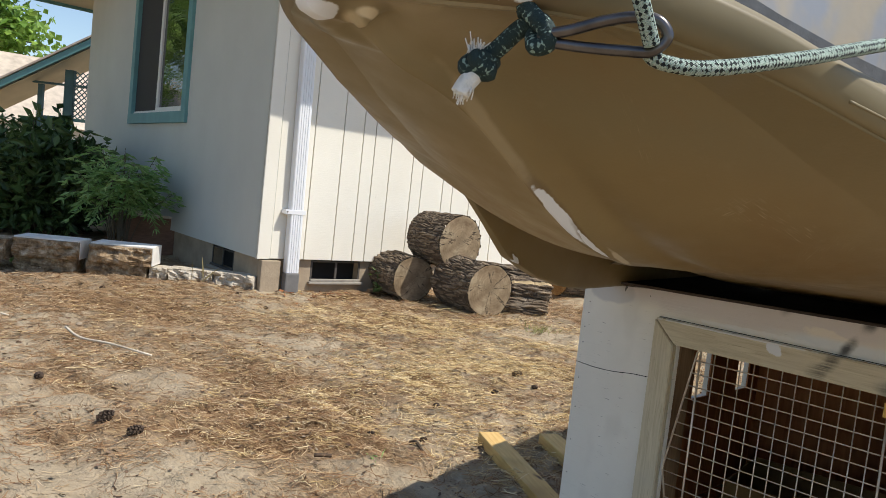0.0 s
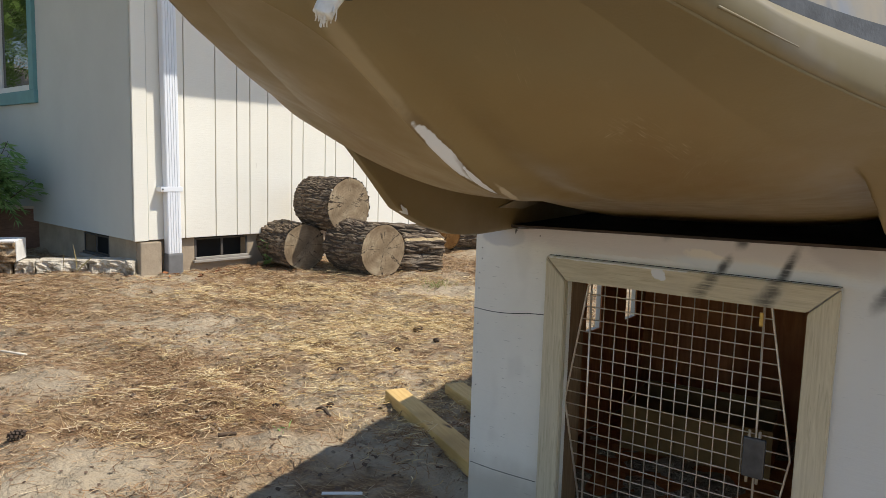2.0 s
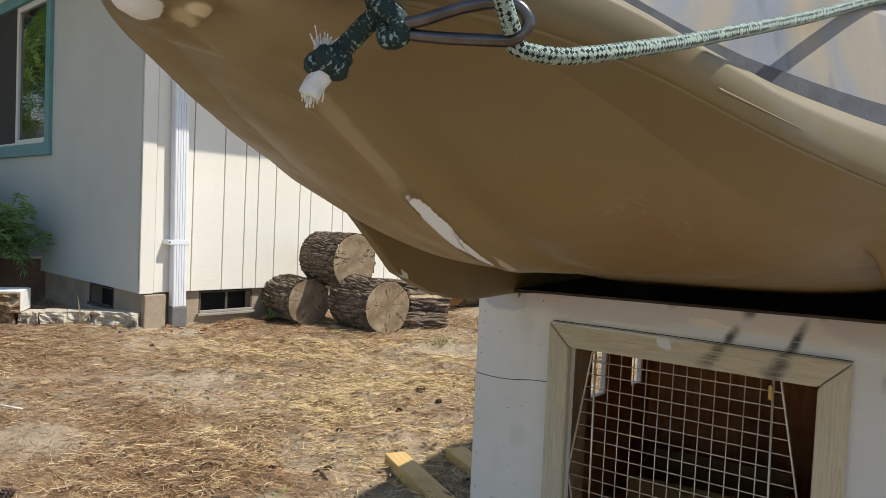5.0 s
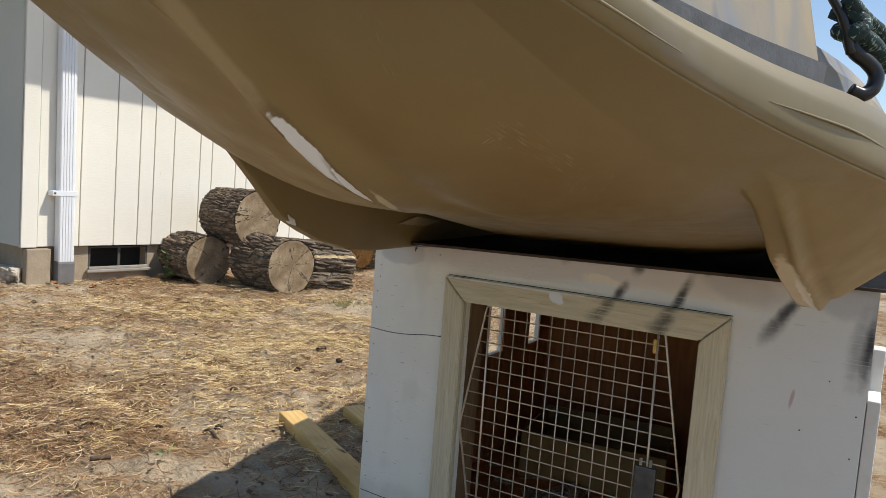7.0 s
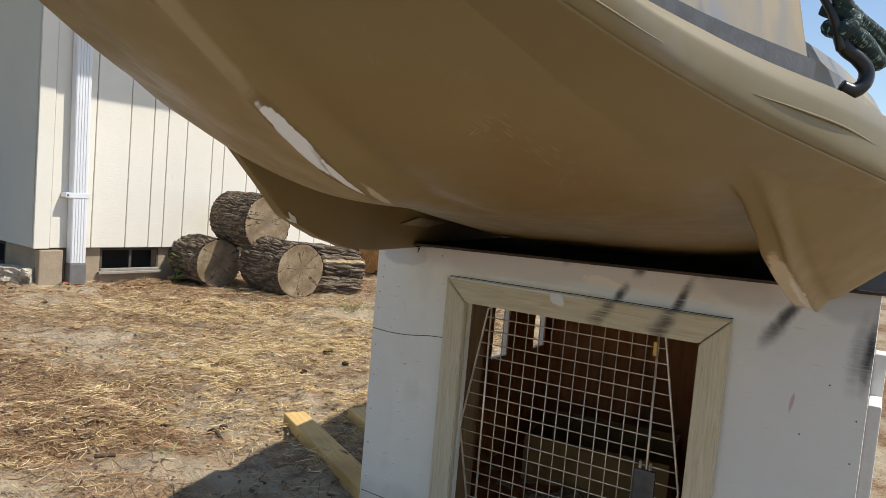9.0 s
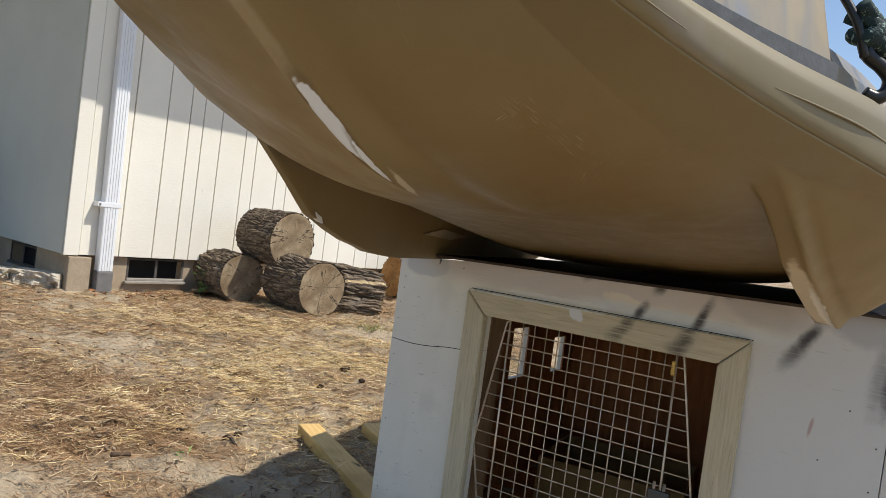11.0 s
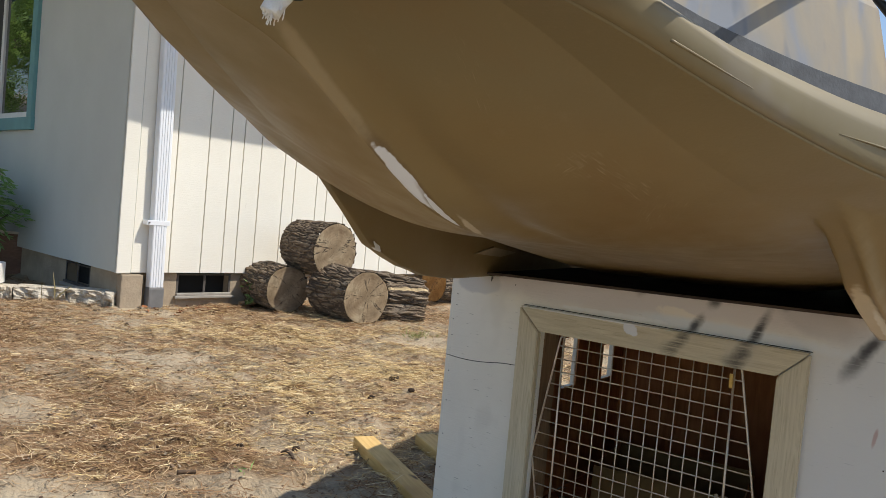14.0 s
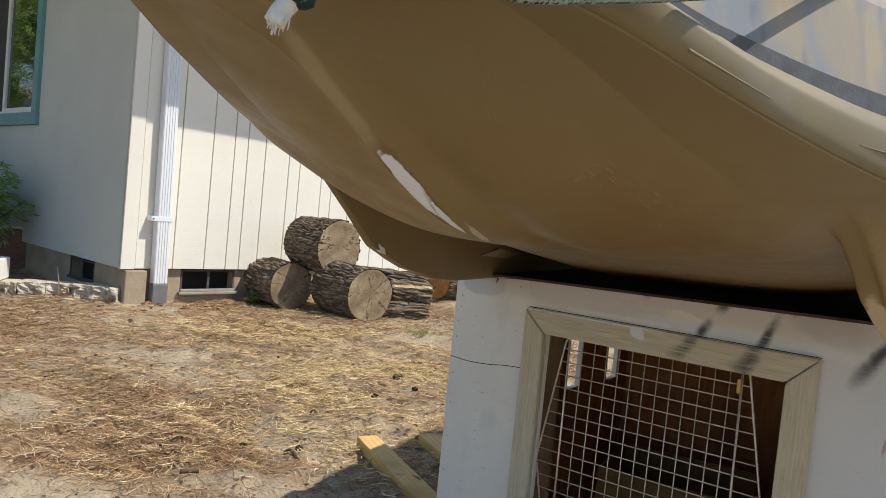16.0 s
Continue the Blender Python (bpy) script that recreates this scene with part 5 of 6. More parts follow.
def split_log(x, y, z, yaw, length, radius, a0, a1, label, seed, tilt=0.0):
    """A split piece: bark over the arc from a0 to a1 degrees, ragged split faces between its edges."""
    ob = thing("split_log", pose(x, y, z, 0, tilt, yaw), label, "log", "pile of sawn logs")
    na, nl = 100, 80
    v, f, edge, relief = [], [], [], []
    for i in range(nl + 1):
        s = i / nl
        row = []
        taper = 1 - 0.25 * max(0, abs(2 * s - 1) - 0.8) / 0.2
        for k in range(na + 1):
            an = radians(a0 + (a1 - a0) * k / na + 4 * noise.noise(Vector((s * length * 22, k // (na - 1), seed))))
            cy, cz = math.cos(an), math.sin(an)
            rel = bark_relief(s * length, cy * radius, cz * radius, seed)
            relief.append(rel)
            r = radius * taper * (1 + 0.12 * noise.noise(Vector((s * 3, cy, cz + seed)))) + rel
            row.append((s * length + 0.03 * noise.noise(Vector((cy * 3, cz * 3, seed + i // nl))), cy * r, cz * r))
        v += row
        edge.append((row[0], row[-1]))
    for i in range(nl):
        for k in range(na):
            q = i * (na + 1) + k
            f.append((q, q + 1, q + na + 2, q + na + 1))
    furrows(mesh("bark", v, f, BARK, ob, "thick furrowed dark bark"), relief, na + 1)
    fv, ff = [], []
    nw = 10
    for i, (p, q) in enumerate(edge):
        for k in range(nw + 1):
            t_ = k / nw
            d = 0.05 * radius * noise.noise(Vector((i * 0.05, t_ * 5, seed + 9)))
            mid = [p[j] * (1 - t_) + q[j] * t_ for j in range(3)]
            w = 0.35 * radius * math.sin(math.pi * t_) * (0 if abs(a1 - a0) < 200 else 0.3)
            fv.append((mid[0], mid[1] * (1 - 0.02) + d * 0.5, mid[2] + d - w))
    for i in range(nl):
        for k in range(nw):
            q = i * (nw + 1) + k
            ff.append((q, q + nw + 1, q + nw + 2, q + 1))
    mesh("split_face", fv, ff, SPLIT, ob, "pale yellow split wood")
    for i in (0, nl):
        ring_ = v[i * (na + 1):(i + 1) * (na + 1)]
        c_ = tuple(sum(p[j] for p in ring_) / len(ring_) for j in range(3))
        mesh("broken_end", list(ring_) + [c_], [(k, k + 1, na + 1) for k in range(na)] + [(na, 0, na + 1)], END, ob, "rough broken end")
    return ob


split_log(-0.76, 3.60, 0.07, 16, 0.42, 0.068, -80, 270, "small dark log piece with rough bark", 4)
split_log(-0.66, 3.68, 0.20, 20, 0.33, 0.088, 147, 488, "short split log with a pale torn face", 6)
split_log(-0.98, 3.76, 0.31, 4, 0.60, 0.058, 0, 200, "broken bark-covered slab lying across the pile", 8, 3)


# ---- edging stones ----
def stone(x, y, z, yaw, size, label, seed, cap=True, mat=None):
    ob = thing("edging_stone", pose(x, y, z, 0, 0, yaw), label, "stone block", "stone edging")
    lx, ly, lz = size
    bm = bm_box(0, lx, 0, ly, 0, lz - (0.012 if cap else 0), 0.006)
    bmesh.ops.subdivide_edges(bm, edges=bm.edges[:], cuts=9, use_grid_fill=True)
    for v in bm.verts:
        if v.co.y < ly * 0.3:
            k = noise.noise(Vector((v.co.x * 16 + seed * 5, v.co.z * 16, seed))) + 0.6 * noise.noise(Vector((v.co.x * 40, v.co.z * 40, seed + 3)))
            v.co.y += 0.045 * k - 0.008
            v.co.x += 0.008 * noise.noise(Vector((v.co.z * 20, seed, 1)))
    part("rough_face", bm, mat or BLOCK, ob, "rough split stone face")
    if cap:
        part("top", bm_box(0.004, lx - 0.002, 0.012, ly - 0.002, lz - 0.0115, lz, 0.003), BLOCK_TOP, ob, "pale smooth top")
        part("side", bm_box(lx + 0.0005, lx + 0.006, 0.02, ly - 0.004, 0.002, lz - 0.002, 0.002), BLOCK_TOP, ob, "pale smooth side")
    return ob


stone(-3.47, 2.635, 0.10, 20, (0.42, 0.25, 0.14), "pale concrete retaining block with rough split front", 2)
stone(-3.915, 2.43, 0.105, 22, (0.43, 0.25, 0.135), "pale concrete retaining block with rough split front", 1)
stone(-4.36, 2.27, 0.07, 20, (0.43, 0.24, 0.14), "brown retaining block with rough front", 3, False)
stone(-4.85, 2.12, 0.03, 17, (0.46, 0.24, 0.14), "brown retaining block with rough front", 7, False)
stone(-3.50, 2.66, -0.04, 20, (0.40, 0.22, 0.139), "low rough stone under the blocks", 4, False)
stone(-3.93, 2.47, -0.04, 22, (0.40, 0.22, 0.144), "low rough stone under the blocks", 9, False)
stone(-3.12, 2.835, -0.04, 22, (0.12, 0.15, 0.135), "low rough edging stone sunk in the ground", 8, False, GREY_BLOCK)
stone(-3.005, 2.89, -0.04, 20, (0.31, 0.15, 0.14), "low rough edging stone sunk in the ground", 5, False, GREY_BLOCK)
stone(-2.71, 3.0, -0.04, 4, (0.32, 0.14, 0.145), "low rough edging stone sunk in the ground", 6, False, GREY_BLOCK)
planter = thing("planter", pose(-4.20, 3.98, 0.0, 0, 0, 30), "old brown wooden planter beside the wall", "planter")
for x0, x1, y0, y1 in ((0, 0.5, 0, 0.03), (0, 0.5, 0.33, 0.36), (0, 0.03, 0.031, 0.329), (0.47, 0.5, 0.031, 0.329)):
    box("slat", x0, x1, y0, y1, 0, 0.34, POT, planter, "", 0.004)
box("soil", 0.031, 0.469, 0.031, 0.329, 0.0, 0.30, DARK, planter, "dark soil")
for y0, y1 in ((-0.015, 0.07), (0.29, 0.375)):
    box("lip", -0.015, 0.515, y0, y1, 0.341, 0.36, STRAY, planter, "weathered grey rim board", 0.004)


# ---- plants ----
def leaves(name, places, ways, length, width, mat, parent, label="", fold=0.25):
    """Lance-shaped leaves: a folded diamond each."""
    places, ways = np.asarray(places), np.asarray(ways)
    n = len(places)
    ways = ways / (np.linalg.norm(ways, axis=1, keepdims=True) + 1e-9)
    side = np.cross(ways, rng.normal(size=(n, 3)))
    side /= np.linalg.norm(side, axis=1, keepdims=True) + 1e-9
    up = np.cross(side, ways)
    ln = (length * (0.6 + 0.8 * rng.random(n)))[:, None]
    wd = (width * (0.6 + 0.8 * rng.random(n)))[:, None]
    mid = places + ways * ln * 0.45
    v = np.stack([places, mid + side * wd + up * wd * fold, places + ways * ln - up * ln * 0.12, mid - side * wd + up * wd * fold], 1).reshape(-1, 3)
    f = []
    for i in range(n):
        f += [(4 * i, 4 * i + 1, 4 * i + 2), (4 * i, 4 * i + 2, 4 * i + 3)]
    return mesh(name, v, f, mat, parent, label)


def shrub(x, y, height, spread, stems, per, length, width, mat, label, droop=0.3, base=0.0):
    ob = thing("shrub", pose(x, y, base), label, "shrub", "shrubs by the wall")
    sv, sf, places, ways = [], [], [], []
    for k in range(stems):
        an = rng.random() * 2 * math.pi
        r = spread * math.sqrt(rng.random())
        h = height * (0.55 + 0.45 * rng.random()) * (1 - 0.35 * (r / spread) ** 2)
        tip = np.array([math.cos(an) * r, math.sin(an) * r, h])
        start = np.array([math.cos(an) * 0.08, math.sin(an) * 0.08, 0])
        mid = (start + tip) / 2 + np.array([0, 0, 0.12 * h])
        line = smooth_line([start, mid, tip], 5)
        vv, ff, _ = tube_data(line, np.linspace(0.007, 0.002, len(line)), 4)
        o = len(sv)
        sv += vv
        sf += [tuple(i + o for i in f) for f in ff]
        for q in range(per):
            s_ = 0.25 + 0.75 * rng.random()
            p = line[min(int(s_ * (len(line) - 1)), len(line) - 1)]
            w = np.array([math.cos(an), math.sin(an), 0.3]) * 0.6 + rng.normal(size=3) * 0.8
            w[2] -= droop * rng.random()
            off = np.clip(rng.normal(size=3), -1.3, 1.3) * 0.05 * spread / 0.4
            places.append(p + off)
            ways.append(w)
    tagged(mesh("branchwork", sv, sf, STEM, ob), kind="stuff")
    leaves("foliage", places, ways, length, width, mat, ob)
    return ob


shrub(-5.2, 4.1, 1.30, 0.62, 70, 60, 0.13, 0.028, LEAF_DARK, "dark evergreen shrub with broad leaves", 0.5)
shrub(-5.95, 4.0, 1.25, 0.65, 60, 60, 0.13, 0.028, LEAF_DARK, "dark evergreen shrub with broad leaves", 0.5)
shrub(-5.6, 4.9, 1.1, 0.6, 50, 50, 0.13, 0.028, LEAF_DARK, "dark evergreen shrub with broad leaves", 0.5)
shrub(-6.9, 4.9, 1.2, 0.7, 50, 50, 0.13, 0.028, LEAF_DARK, "dark evergreen shrub with broad leaves", 0.5)


def spray_shrub(x, y, height, spread, stems, label):
    """Bare stems that carry arching side sprays; each spray bears its leaves in pairs along a twig."""
    ob = thing("shrub", pose(x, y, 0), label, "shrub", "shrubs by the wall")
    sv, sf, places, ways = [], [], [], []
    def twig(line, r0, r1):
        vv, ff, _ = tube_data(line, np.linspace(r0, r1, len(line)), 4)
        o = len(sv)
        sv.extend(vv)
        sf.extend([tuple(i + o for i in f) for f in ff])
    for k in range(stems):
        an = 2.4 * k + 0.5 * rng.normal()
        r = spread * (0.25 + 0.75 * rng.random())
        h = height * (0.62 + 0.4 * rng.random()) * (1 - 0.3 * (r / spread) ** 2)
        tip = np.array([math.cos(an) * r, math.sin(an) * r, h])
        line = smooth_line([(math.cos(an) * 0.05, math.sin(an) * 0.05, 0), tip * np.array([0.45, 0.45, 0.62]), tip], 8)
        twig(line, 0.006, 0.0025)
        for q in range(8):
            at = line[int(len(line) * (0.50 + 0.48 * q / 8))]
            ang = an + rng.normal() * 1.1
            ln = 0.11 + 0.13 * rng.random()
            end = at + np.array([math.cos(ang) * ln, math.sin(ang) * ln, 0.06 * rng.normal() - 0.01])
            spray = smooth_line([at, (at + end) / 2 + np.array([0, 0, 0.035]), end], 5)
            twig(spray, 0.002, 0.001)
            d = (end - at) / np.linalg.norm(end - at)
            side = np.array([-d[1], d[0], 0.0])
            for u in np.linspace(0.25, 1.0, 5):
                p = spray[int(u * (len(spray) - 1))]
                for sg in (-1, 1):
                    places.append(p)
                    ways.append(d * 0.8 + sg * side * 0.75 + np.array([0, 0, -0.25]) + 0.22 * rng.normal(size=3))
            places.append(end)
            ways.append(d + np.array([0, 0, -0.2]))
    tagged(mesh("branchwork", sv, sf, STEM, ob), kind="stuff")
    leaves("foliage", places, ways, 0.082, 0.0105, LEAF, ob)
    return ob


def weed(x, y, h, n, label, blade=False, mat=None):
    ob = thing("weed", pose(x, y, 0), label, "weed", "small weeds")
    places, ways = [], []
    for k in range(n):
        z = 0 if blade else h * rng.random()
        places.append((rng.normal() * 0.02 * (3 if blade else 1), rng.normal() * 0.02 * (3 if blade else 1), z))
        ways.append((rng.normal(), rng.normal(), 1.6 if blade else 0.6))
    tagged(leaves("grass" if blade else "foliage", places, ways, h * 0.9 if blade else min(0.06, h + 0.015), 0.0015 if blade else min(0.012, h * 0.3), mat or LEAF, ob), kind="stuff")
    if not blade:
        tube("stem", smooth_line([(0, 0, 0), (0.01, 0.005, h * 0.5), (0, 0.01, h)], 4), 0.003, STEM, ob, "", 5)
    return ob


spray_shrub(-4.10, 3.78, 1.02, 0.46, 24, "light green shrub with arching sprays of lance leaves by the wall")
weed(-1.68, 3.66, 0.22, 22, "small leafy green weed beside the logs", False, LEAF_WEED)
weed(-0.32, 3.05, 0.06, 60, "tuft of thin green grass", True, PALE_GREEN)
weed(-0.57, 0.38, 0.02, 7, "tiny green sprout in the litter")
weed(-0.11, -0.12, 0.02, 9, "tiny green sprout in the shade")
weed(-4.1, 2.66, 0.14, 30, "small leafy green weed by the stones")
weed(-2.75, 2.92, 0.2, 5, "tuft of dry thin grass by the edging", True, DRY)
weed(0.0, 4.7, 0.18, 40, "small leafy green weed by the far logs")


def tree(x, y, height, radius, n, label, leaf=0.16):
    ob = thing("tree", pose(x, y, 0), label, "tree", "trees beyond the yard")
    line = smooth_line([(0, 0, -0.1), (0.1, 0.05, height * 0.3), (0.0, 0.1, height * 0.6), (0.1, 0, height * 0.85)], 6)
    tube("trunk", line, np.linspace(0.02 * height + 0.05, 0.03, len(line)), TRUNK, ob, "", 9)
    places, ways = [], []
    for k in range(26):
        an = rng.random() * 2 * math.pi
        z0 = height * (0.3 + 0.4 * rng.random())
        r = radius * (0.4 + 0.6 * rng.random())
        tip = np.array([math.cos(an) * r, math.sin(an) * r, z0 + height * (0.05 + 0.28 * rng.random())])
        limb = smooth_line([(0, 0.05, z0), tip * np.array([0.5, 0.5, 1]) + np.array([0, 0, -0.1]), tip], 5)
        tube("limb", limb, np.linspace(0.06, 0.015, len(limb)), TRUNK, ob, "", 5)
        for q in range(n // 26):
            c_ = limb[rng.integers(len(limb) // 3, len(limb))]
            places.append(c_ + rng.normal(size=3) * np.array([0.7, 0.7, 0.5]) * radius * 0.26)
            ways.append(rng.normal(size=3) + np.array([0, 0, -0.3]))
    leaves("crown", places, ways, leaf, leaf * 0.36, LEAF_TREE, ob, "", 0.1)
    return ob


tree(-22.8, 19.8, 8.5, 2.9, 6000, "leafy green maple tree beyond the neighbouring roof", 0.3)
tree(-17, 6.5, 8, 3.2, 7000, "leafy green tree across the yard", 0.3)
tree(-21, 12.5, 9, 3.2, 7000, "leafy green tree across the yard", 0.3)
tree(-14, 1.5, 7, 3.0, 6000, "leafy green tree across the yard", 0.3)

# ---- porch and neighbour beyond the far corner ----
porch = thing("porch", pose(-7.987, 7.9, 0, 0, 0, 195.4), "covered porch with teal fascia, post and lattice", "porch")
# local x runs away from the house corner
prism("fascia", [(-0.6, 2.93), (2.2, 1.263), (2.2, 1.16), (-0.6, 2.82)], 0.0, 0.05, TEAL, porch, "sloping teal fascia board")
prism("roof", [(-0.6, 2.97), (2.2, 1.303), (2.2, 1.27), (-0.6, 2.94)], -0.9, 0.08, SHINGLE_TAN, porch, "tan shingle porch roof")
prism("ceiling_board", [(-0.6, 2.81), (2.2, 1.15), (2.2, 1.14), (-0.6, 2.80)], -0.9, -0.02, SOFFIT, porch, "cream ceiling boards")
box("post", 0.80, 0.87, -0.34, -0.27, 0, 1.86, DARK_TEAL, porch, "teal porch post")
box("post", 0.33, 0.47, -0.34, -0.27, 0, 2.12, DARK_TEAL, porch, "teal porch post")
box("beam", -0.6, 1.5, -0.355, -0.265, 1.87, 1.90, DARK_TEAL, porch, "dark beam under the porch roof")
lattice = thing("lattice", pose(0, -0.32, 0), "diagonal teal lattice screen", "")
lattice.parent = porch
LX0, LX1, LZ0, LZ1 = 0.0, 0.33, 1.38, 2.1
for k in range(-8, 14):
    for d in (1, -1):
        # clip each slat to the screen's frame
        x = LX0 + k * 0.085
        z0, z1 = LZ0, LZ1
        if d > 0:
            z0, z1 = max(LZ0, LZ0 + (LX0 - x)), min(LZ1, LZ0 + (LX1 - x))
            xa, xb = x + z0 - LZ0, x + z1 - LZ0
        else:
            z0, z1 = max(LZ0, LZ0 + (x - LX1)), min(LZ1, LZ0 + (x - LX0))
            xa, xb = x - z0 + LZ0, x - z1 + LZ0
        if z1 - z0 > 0.03:
            prism("slat", [(xa - 0.011, z0), (xa + 0.011, z0), (xb + 0.011, z1), (xb - 0.011, z1)], 0.012 * (d > 0), 0.012 * (d > 0) + 0.008, DARK_TEAL, lattice)
box("rail", -0.1, 0.33, 0, 0.04, 1.33, 1.38, DARK_TEAL, lattice)
box("rail", 0.47, 0.8, 0, 0.04, 1.33, 1.38, DARK_TEAL, lattice)
for x in (0.53, 0.60, 0.67, 0.74):
    box("baluster", x - 0.012, x + 0.012, 0.005, 0.03, 1.0, 1.33, DARK_TEAL, lattice)
neighbour = thing("neighbour_house", pose(-19.0, 16.5, 0, 0, 0, 45), "tan neighbouring house with a pale shingle roof", "house")
box("wall", -8, 9, 0, 6, 0, 1.6, SMOOTH_SIDING, neighbour, "cream wall")
mesh("roof", [(-8.5, -0.5, 1.6), (9.5, -0.5, 1.6), (9.5, 6.5, 1.6), (-8.5, 6.5, 1.6), (-8.5, 3, 4.0), (9.5, 3, 4.0)], [(0, 1, 5, 4), (2, 3, 4, 5), (1, 2, 5), (3, 0, 4), (3, 2, 1, 0)], SHINGLE_TAN, neighbour, "pale tan shingle roof")

# ---- litter on the ground ----
def stick(points, radius, mat, label, name="stick"):
    ob = thing(name, pose(points[0][0], points[0][1], 0), label, name, "sticks on the ground")
    line = smooth_line([(x - points[0][0], y - points[0][1], z + (0.022 if mat == STRAY else 0.010) + float(ground_height(x, y))) for x, y, z in points], 6)
    tube("wood", line, np.linspace(radius, radius * 0.8, len(line)), mat, ob, "", 7)
    return ob


stick([(-2.362, 1.154, 0.02), (-2.2, 1.06, 0.012), (-2.0, 1.0, 0.016), (-1.743, 0.925, 0.012)], 0.006, STRAY, "pale peeled stick lying on the ground")
stick([(-3.05, 1.25, 0.014), (-2.75, 1.22, 0.012)], 0.006, STRAY, "thin pale stick in the needles")
stick([(-0.515, 0.60, 0.0), (-0.49, 0.575, 0.004), (-0.455, 0.53, 0.0)], 0.0065, TWIG, "short brown broken twig")
stick([(-0.75, 0.34, 0.01), (-0.70, 0.36, 0.0)], 0.007, TWIG, "short dark bark piece")
shard = thing("plastic_shard", pose(-0.349, -0.011, 0.008, 0, 0, 8), "thin white plastic strip lying in the shade", "strip")
part("strip", bm_box(0, 0.1, -0.006, 0.006, 0, 0.004, 0.0015), VINYL, shard)
for x, y, r, lab in ((-2.322, 2.101, 0.020, "small tan rock on the ground"), (-2.434, 1.33, 0.017, "small pale pebble on the ground"), (-1.93, 1.02, 0.009, "small pale pebble on the ground")):
    ob = thing("rock", pose(x, y, 0.005, 0, 0, 30 * x), lab, "rock", "small rocks")
    bm = bmesh.new()
    bmesh.ops.create_icosphere(bm, subdivisions=2, radius=r)
    for v in bm.verts:
        v.co *= 1 + 0.35 * noise.noise(v.co * 40)
        v.co.z *= 0.6
        v.co.z += 0.3 * r
    part("stone", bm, CONCRETE, ob)


def cone(x, y, r, yaw):
    """A pine cone or dropping: overlapping scales round a core."""
    ob = thing("pine_cone", pose(x, y, float(ground_height(x, y)) + r * 0.8, 0, 75, yaw), "small dark pine cone on the ground", "pine cone", "pine cones")
    bm = bmesh.new()
    for k in range(34):
        an, s_ = k * 2.4, k / 34
        rr = r * (0.35 + 0.75 * math.sin(math.pi * min(1, s_ * 0.9 + 0.12)))
        m = Matrix.Translation((math.cos(an) * rr * 0.62, math.sin(an) * rr * 0.62, (s_ - 0.5) * r * 2.6)) @ Matrix.Rotation(an, 4, "Z") @ Matrix.Rotation(-0.7, 4, "Y")
        g_ = bmesh.ops.create_cone(bm, cap_ends=True, segments=5, radius1=r * 0.12, radius2=r * 0.34, depth=r * 0.7, matrix=m @ Matrix.Rotation(radians(90), 4, "Y"))
    part("cone_body", bm, CONE, ob)
    return ob


for x, y, r in ((-1.44, 0.264, 0.019), (-1.279, 0.194, 0.016), (-1.937, 0.531, 0.015), (-0.528, 1.016, 0.014), (-0.312, 1.796, 0.016), (-0.355, 1.421, 0.015), (-0.2, 1.55, 0.011), (-0.478, 0.63, 0.010), (-0.89, 0.625, 0.009),
                (-2.35, 2.12, 0.012), (-2.0, 2.45, 0.010), (-2.42, 2.85, 0.015), (-3.0, 2.2, 0.012), (-0.15, 2.1, 0.010), (-1.2, 2.3, 0.009), (-0.66, 0.62, 0.009)):
    cone(x, y, r, 360 * rng.random())

BARE = [(-1.2, -0.12, 0.45, 0.2), (-1.0, 0.12, 0.3, 0.12), (-1.6, 0.72, 0.25, 0.12), (-1.9, 0.33, 0.33, 0.15), (-0.25, 2.88, 0.4, 0.24), (-0.45, 0.3, 0.26, 0.1), (-1.57, 1.63, 0.4, 0.1), (-2.6, 0.6, 0.5, 0.3), (-1.5, 3.0, 0.6, 0.12), (-0.2, 0.0, 0.35, 0.3)]
GOLD = [(-0.60, 1.4, 0.5, 0.6), (-0.75, 2.7, 0.9, 0.45), (-0.3, 1.2, 0.35, 0.5), (-0.35, 2.0, 0.5, 0.4), (-0.62, 1.25, 0.3, 0.35)]


def inside_any(x, y, spots):
    q = np.full(len(x), 9.0)
    for cx, cy, rx, ry in spots:
        q = np.minimum(q, ((x - cx) / rx) ** 2 + ((y - cy) / ry) ** 2)
    return q


def patchy(x, y, scale, lo, hi, seed):
    k = np.array([noise.noise(Vector((a_ * scale, b_ * scale, seed))) + 0.5 * noise.noise(Vector((a_ * scale * 3, b_ * scale * 3, seed))) for a_, b_ in zip(x, y)])
    return np.clip((k - lo) / (hi - lo), 0, 1)


def clear_of_walls(x, y):
    u = (x - DX) * math.cos(radians(DYAW)) + (y - DY) * math.sin(radians(DYAW))
    w = -(x - DX) * math.sin(radians(DYAW)) + (y - DY) * math.cos(radians(DYAW))
    hx = (x - HX) * math.cos(radians(HYAW)) + (y - HY) * math.sin(radians(HYAW))
    hy = -(x - HX) * math.sin(radians(HYAW)) + (y - HY) * math.cos(radians(HYAW))
    return ~((u > -0.03) & (u < KW + 0.03) & (w > -0.03) & (w < KD + 0.02)) & ~((hx > -0.02) & (hy > -0.05))


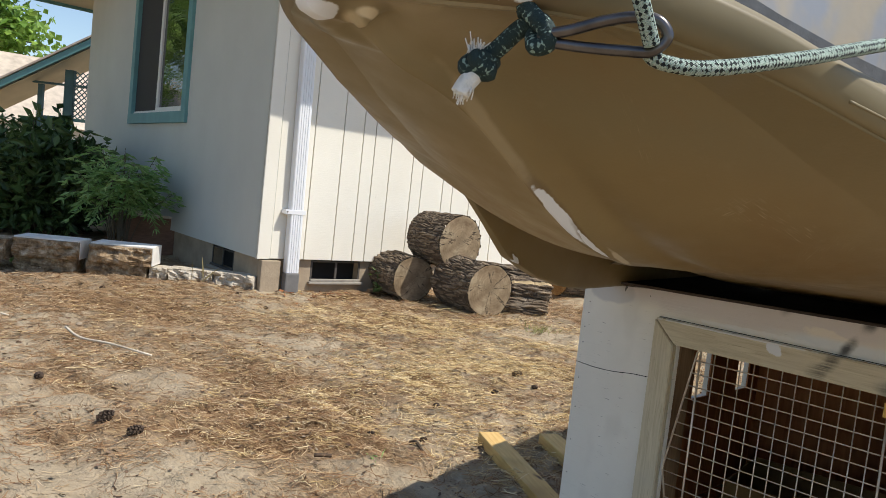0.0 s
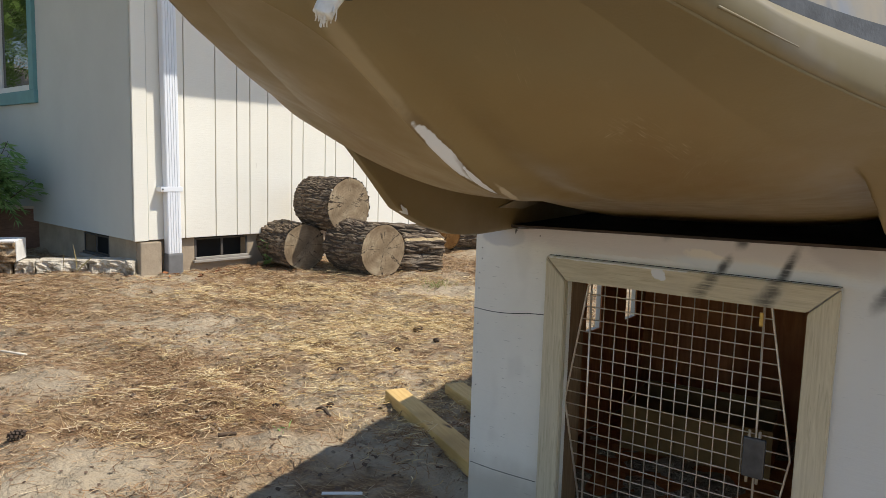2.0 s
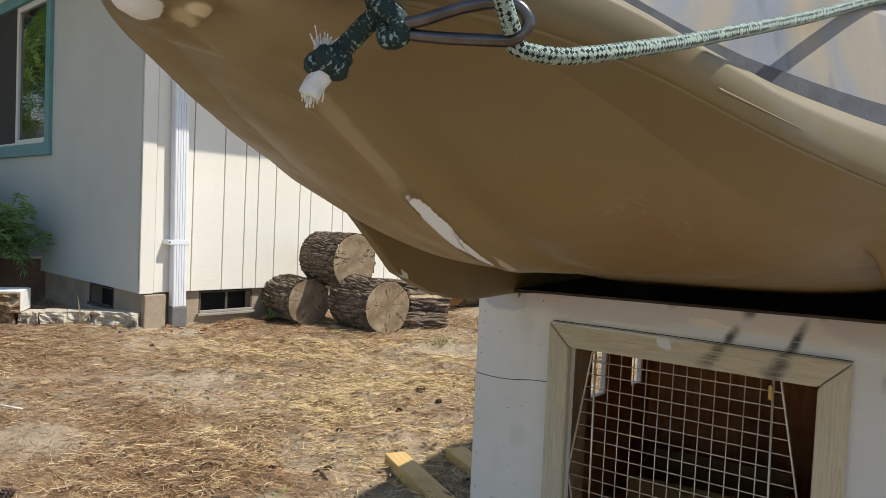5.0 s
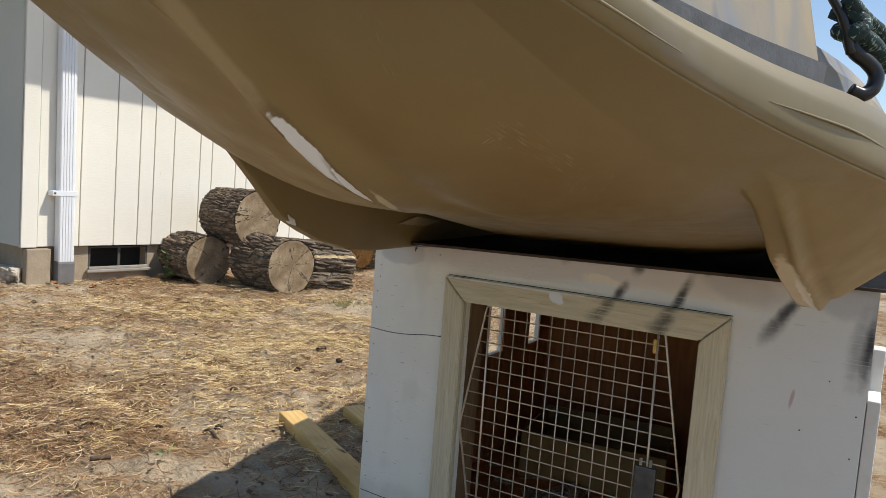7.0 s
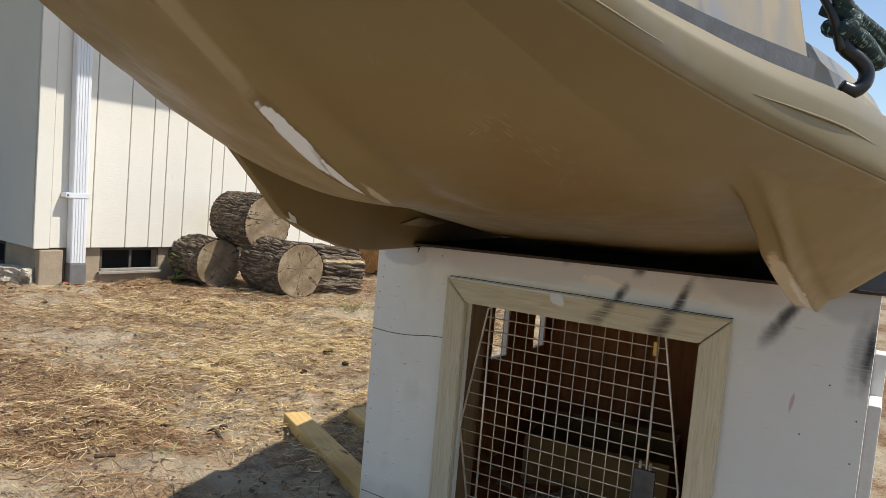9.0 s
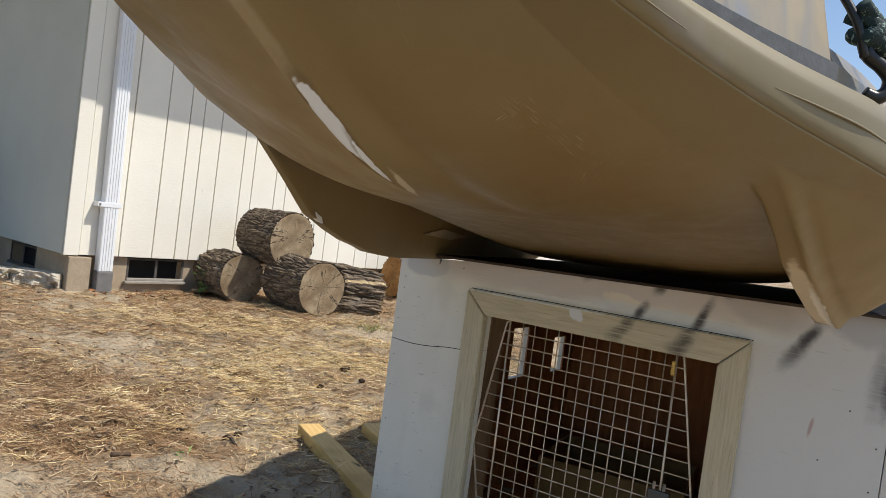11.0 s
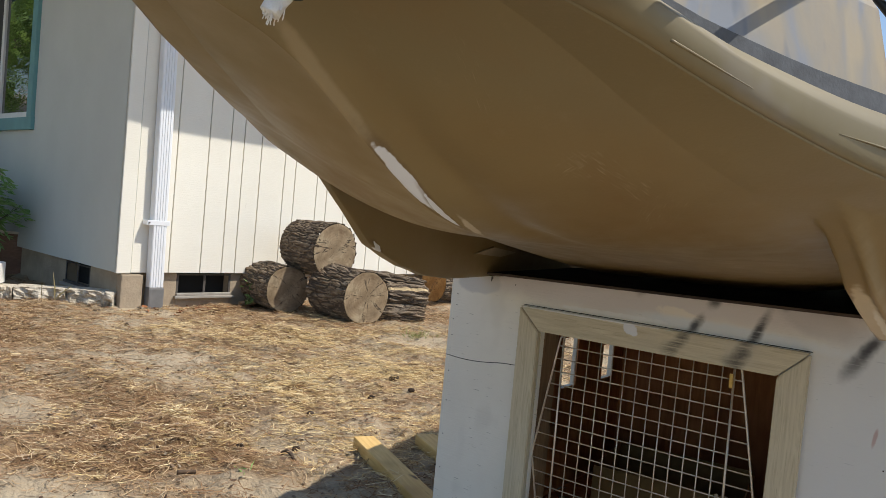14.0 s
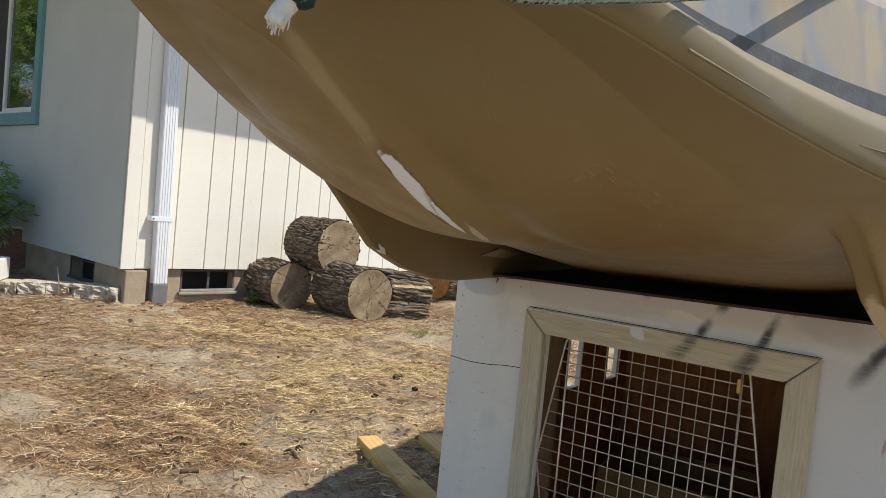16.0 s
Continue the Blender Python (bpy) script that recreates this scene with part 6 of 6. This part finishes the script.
def tufts(name, n, per, box_, spread, length, width, mat, label, keep, lift, align, bend):
    """Loose needles or straw in small tufts that lie one over the other, each strand a narrow bent ribbon."""
    x = box_[0] + (box_[1] - box_[0]) * rng.random(n)
    y = box_[2] + (box_[3] - box_[2]) * rng.random(n)
    edge = np.minimum(np.minimum(x - box_[0], box_[1] - x), np.minimum(y - box_[2], box_[3] - y)) / 0.5
    ok = (rng.random(n) < keep(x, y) * np.clip(edge, 0, 1)) & clear_of_walls(x, y)
    x, y = x[ok], y[ok]
    pile = np.repeat(rng.random(len(x)) ** 2, per)
    way = np.repeat(rng.random(len(x)) * 2 * math.pi, per)
    x, y = np.repeat(x, per), np.repeat(y, per)
    n = len(x)
    x, y = x + rng.normal(size=n) * spread, y + rng.normal(size=n) * spread
    ok = clear_of_walls(x, y)
    x, y, way, pile = x[ok], y[ok], way[ok], pile[ok]
    n = len(x)
    an = way + align * rng.normal(size=n)
    ln = length * (0.35 + rng.random(n))
    wd = width * (0.6 + 0.8 * rng.random(n))
    cur = rng.normal(size=n) * bend
    z = ground_height(x, y) + 0.003 + lift * rng.random(n) * (0.25 + 0.75 * pile)
    slope = rng.normal(size=n) * 0.10
    roll = rng.normal(size=n) * 0.5
    pts_ = []
    for t_ in (-0.5, 0.0, 0.5):
        a2 = an + cur * t_ * 2
        px_, py_ = x + np.cos(a2) * ln * t_, y + np.sin(a2) * ln * t_
        pz_ = np.maximum(z + ln * slope * t_, ground_height(px_, py_) + 0.0015)
        sx, sy, sz = -np.sin(a2) * wd / 2, np.cos(a2) * wd / 2, np.sin(roll) * wd / 2
        pts_.append(np.stack([px_ + sx, py_ + sy, pz_ + sz], 1))
        pts_.append(np.stack([px_ - sx, py_ - sy, pz_ - sz], 1))
    v = np.stack(pts_, 1).reshape(-1, 3)
    base = (np.arange(n) * 6)[:, None]
    f = np.concatenate([base + np.array([2 * k, 2 * k + 1, 2 * k + 3, 2 * k + 2]) for k in range(2)], 1).reshape(-1, 4)
    me = bpy.data.meshes.new(name)
    me.vertices.add(len(v))
    me.vertices.foreach_set("co", v.ravel())
    me.loops.add(len(f) * 4)
    me.loops.foreach_set("vertex_index", f.ravel().astype(np.int32))
    me.polygons.add(len(f))
    me.polygons.foreach_set("loop_start", np.arange(len(f), dtype=np.int32) * 4)
    me.update(calc_edges=True)
    me.materials.append(mat)
    return tagged(new(name, me), label, "litter", "", "stuff")


bare = lambda x, y: np.clip(np.maximum(inside_any(x, y, BARE) * 0.75 - 0.2, 1.2 - inside_any(x, y, [(-1.34, 0.14, 0.24, 0.16)])), 0.05, 1)
gold = lambda x, y: np.exp(-inside_any(x, y, GOLD) * 0.9)
YARD = (-5.0, 1.0, -0.9, 5.0)
tufts("pine_needle_litter", 30000, 12, YARD, 0.032, 0.050, 0.0015, NEEDLES, "loose brown pine needles in tufts scattered over dry earth", lambda x, y: bare(x, y) * (0.25 + 0.75 * patchy(x, y, 1.7, -0.4, 0.3, 3.0)) * (1 - 0.4 * gold(x, y)), 0.018, 0.9, 0.35)
tufts("straw_litter", 26000, 12, (-3.0, 0.9, -0.5, 4.4), 0.026, 0.047, 0.0016, STRAW, "golden dry straw in tufts scattered over the earth", lambda x, y: bare(x, y) * (0.05 + 0.95 * gold(x, y)) * (0.25 + 0.85 * patchy(x, y, 2.4, -0.25, 0.3, 8.0)), 0.036, 0.7, 0.5)
tufts("stray_needle_litter", 70000, 1, YARD, 0.0, 0.06, 0.0016, NEEDLES, "single dry needles strewn over bare earth", lambda x, y: 0.35 + 0.65 * bare(x, y), 0.008, 0.5, 0.15)
tufts("red_leaf_litter", 1500, 1, (-2.9, -1.2, 2.7, 3.9), 0.0, 0.035, 0.011, RED_LEAF, "rusty dead leaves gathered along the foundation", lambda x, y: np.exp(-np.abs((x + 2.1) * 0.788 - (y - 3.15) * 0.616) * 5), 0.02, 0.3, 0.6)
tufts("bark_chip_litter", 16000, 1, YARD, 0.0, 0.018, 0.007, CHIPS, "bark chips and dead leaves scattered on earth", lambda x, y: 0.5 + 0.5 * bare(x, y), 0.012, 0.3, 0.3)
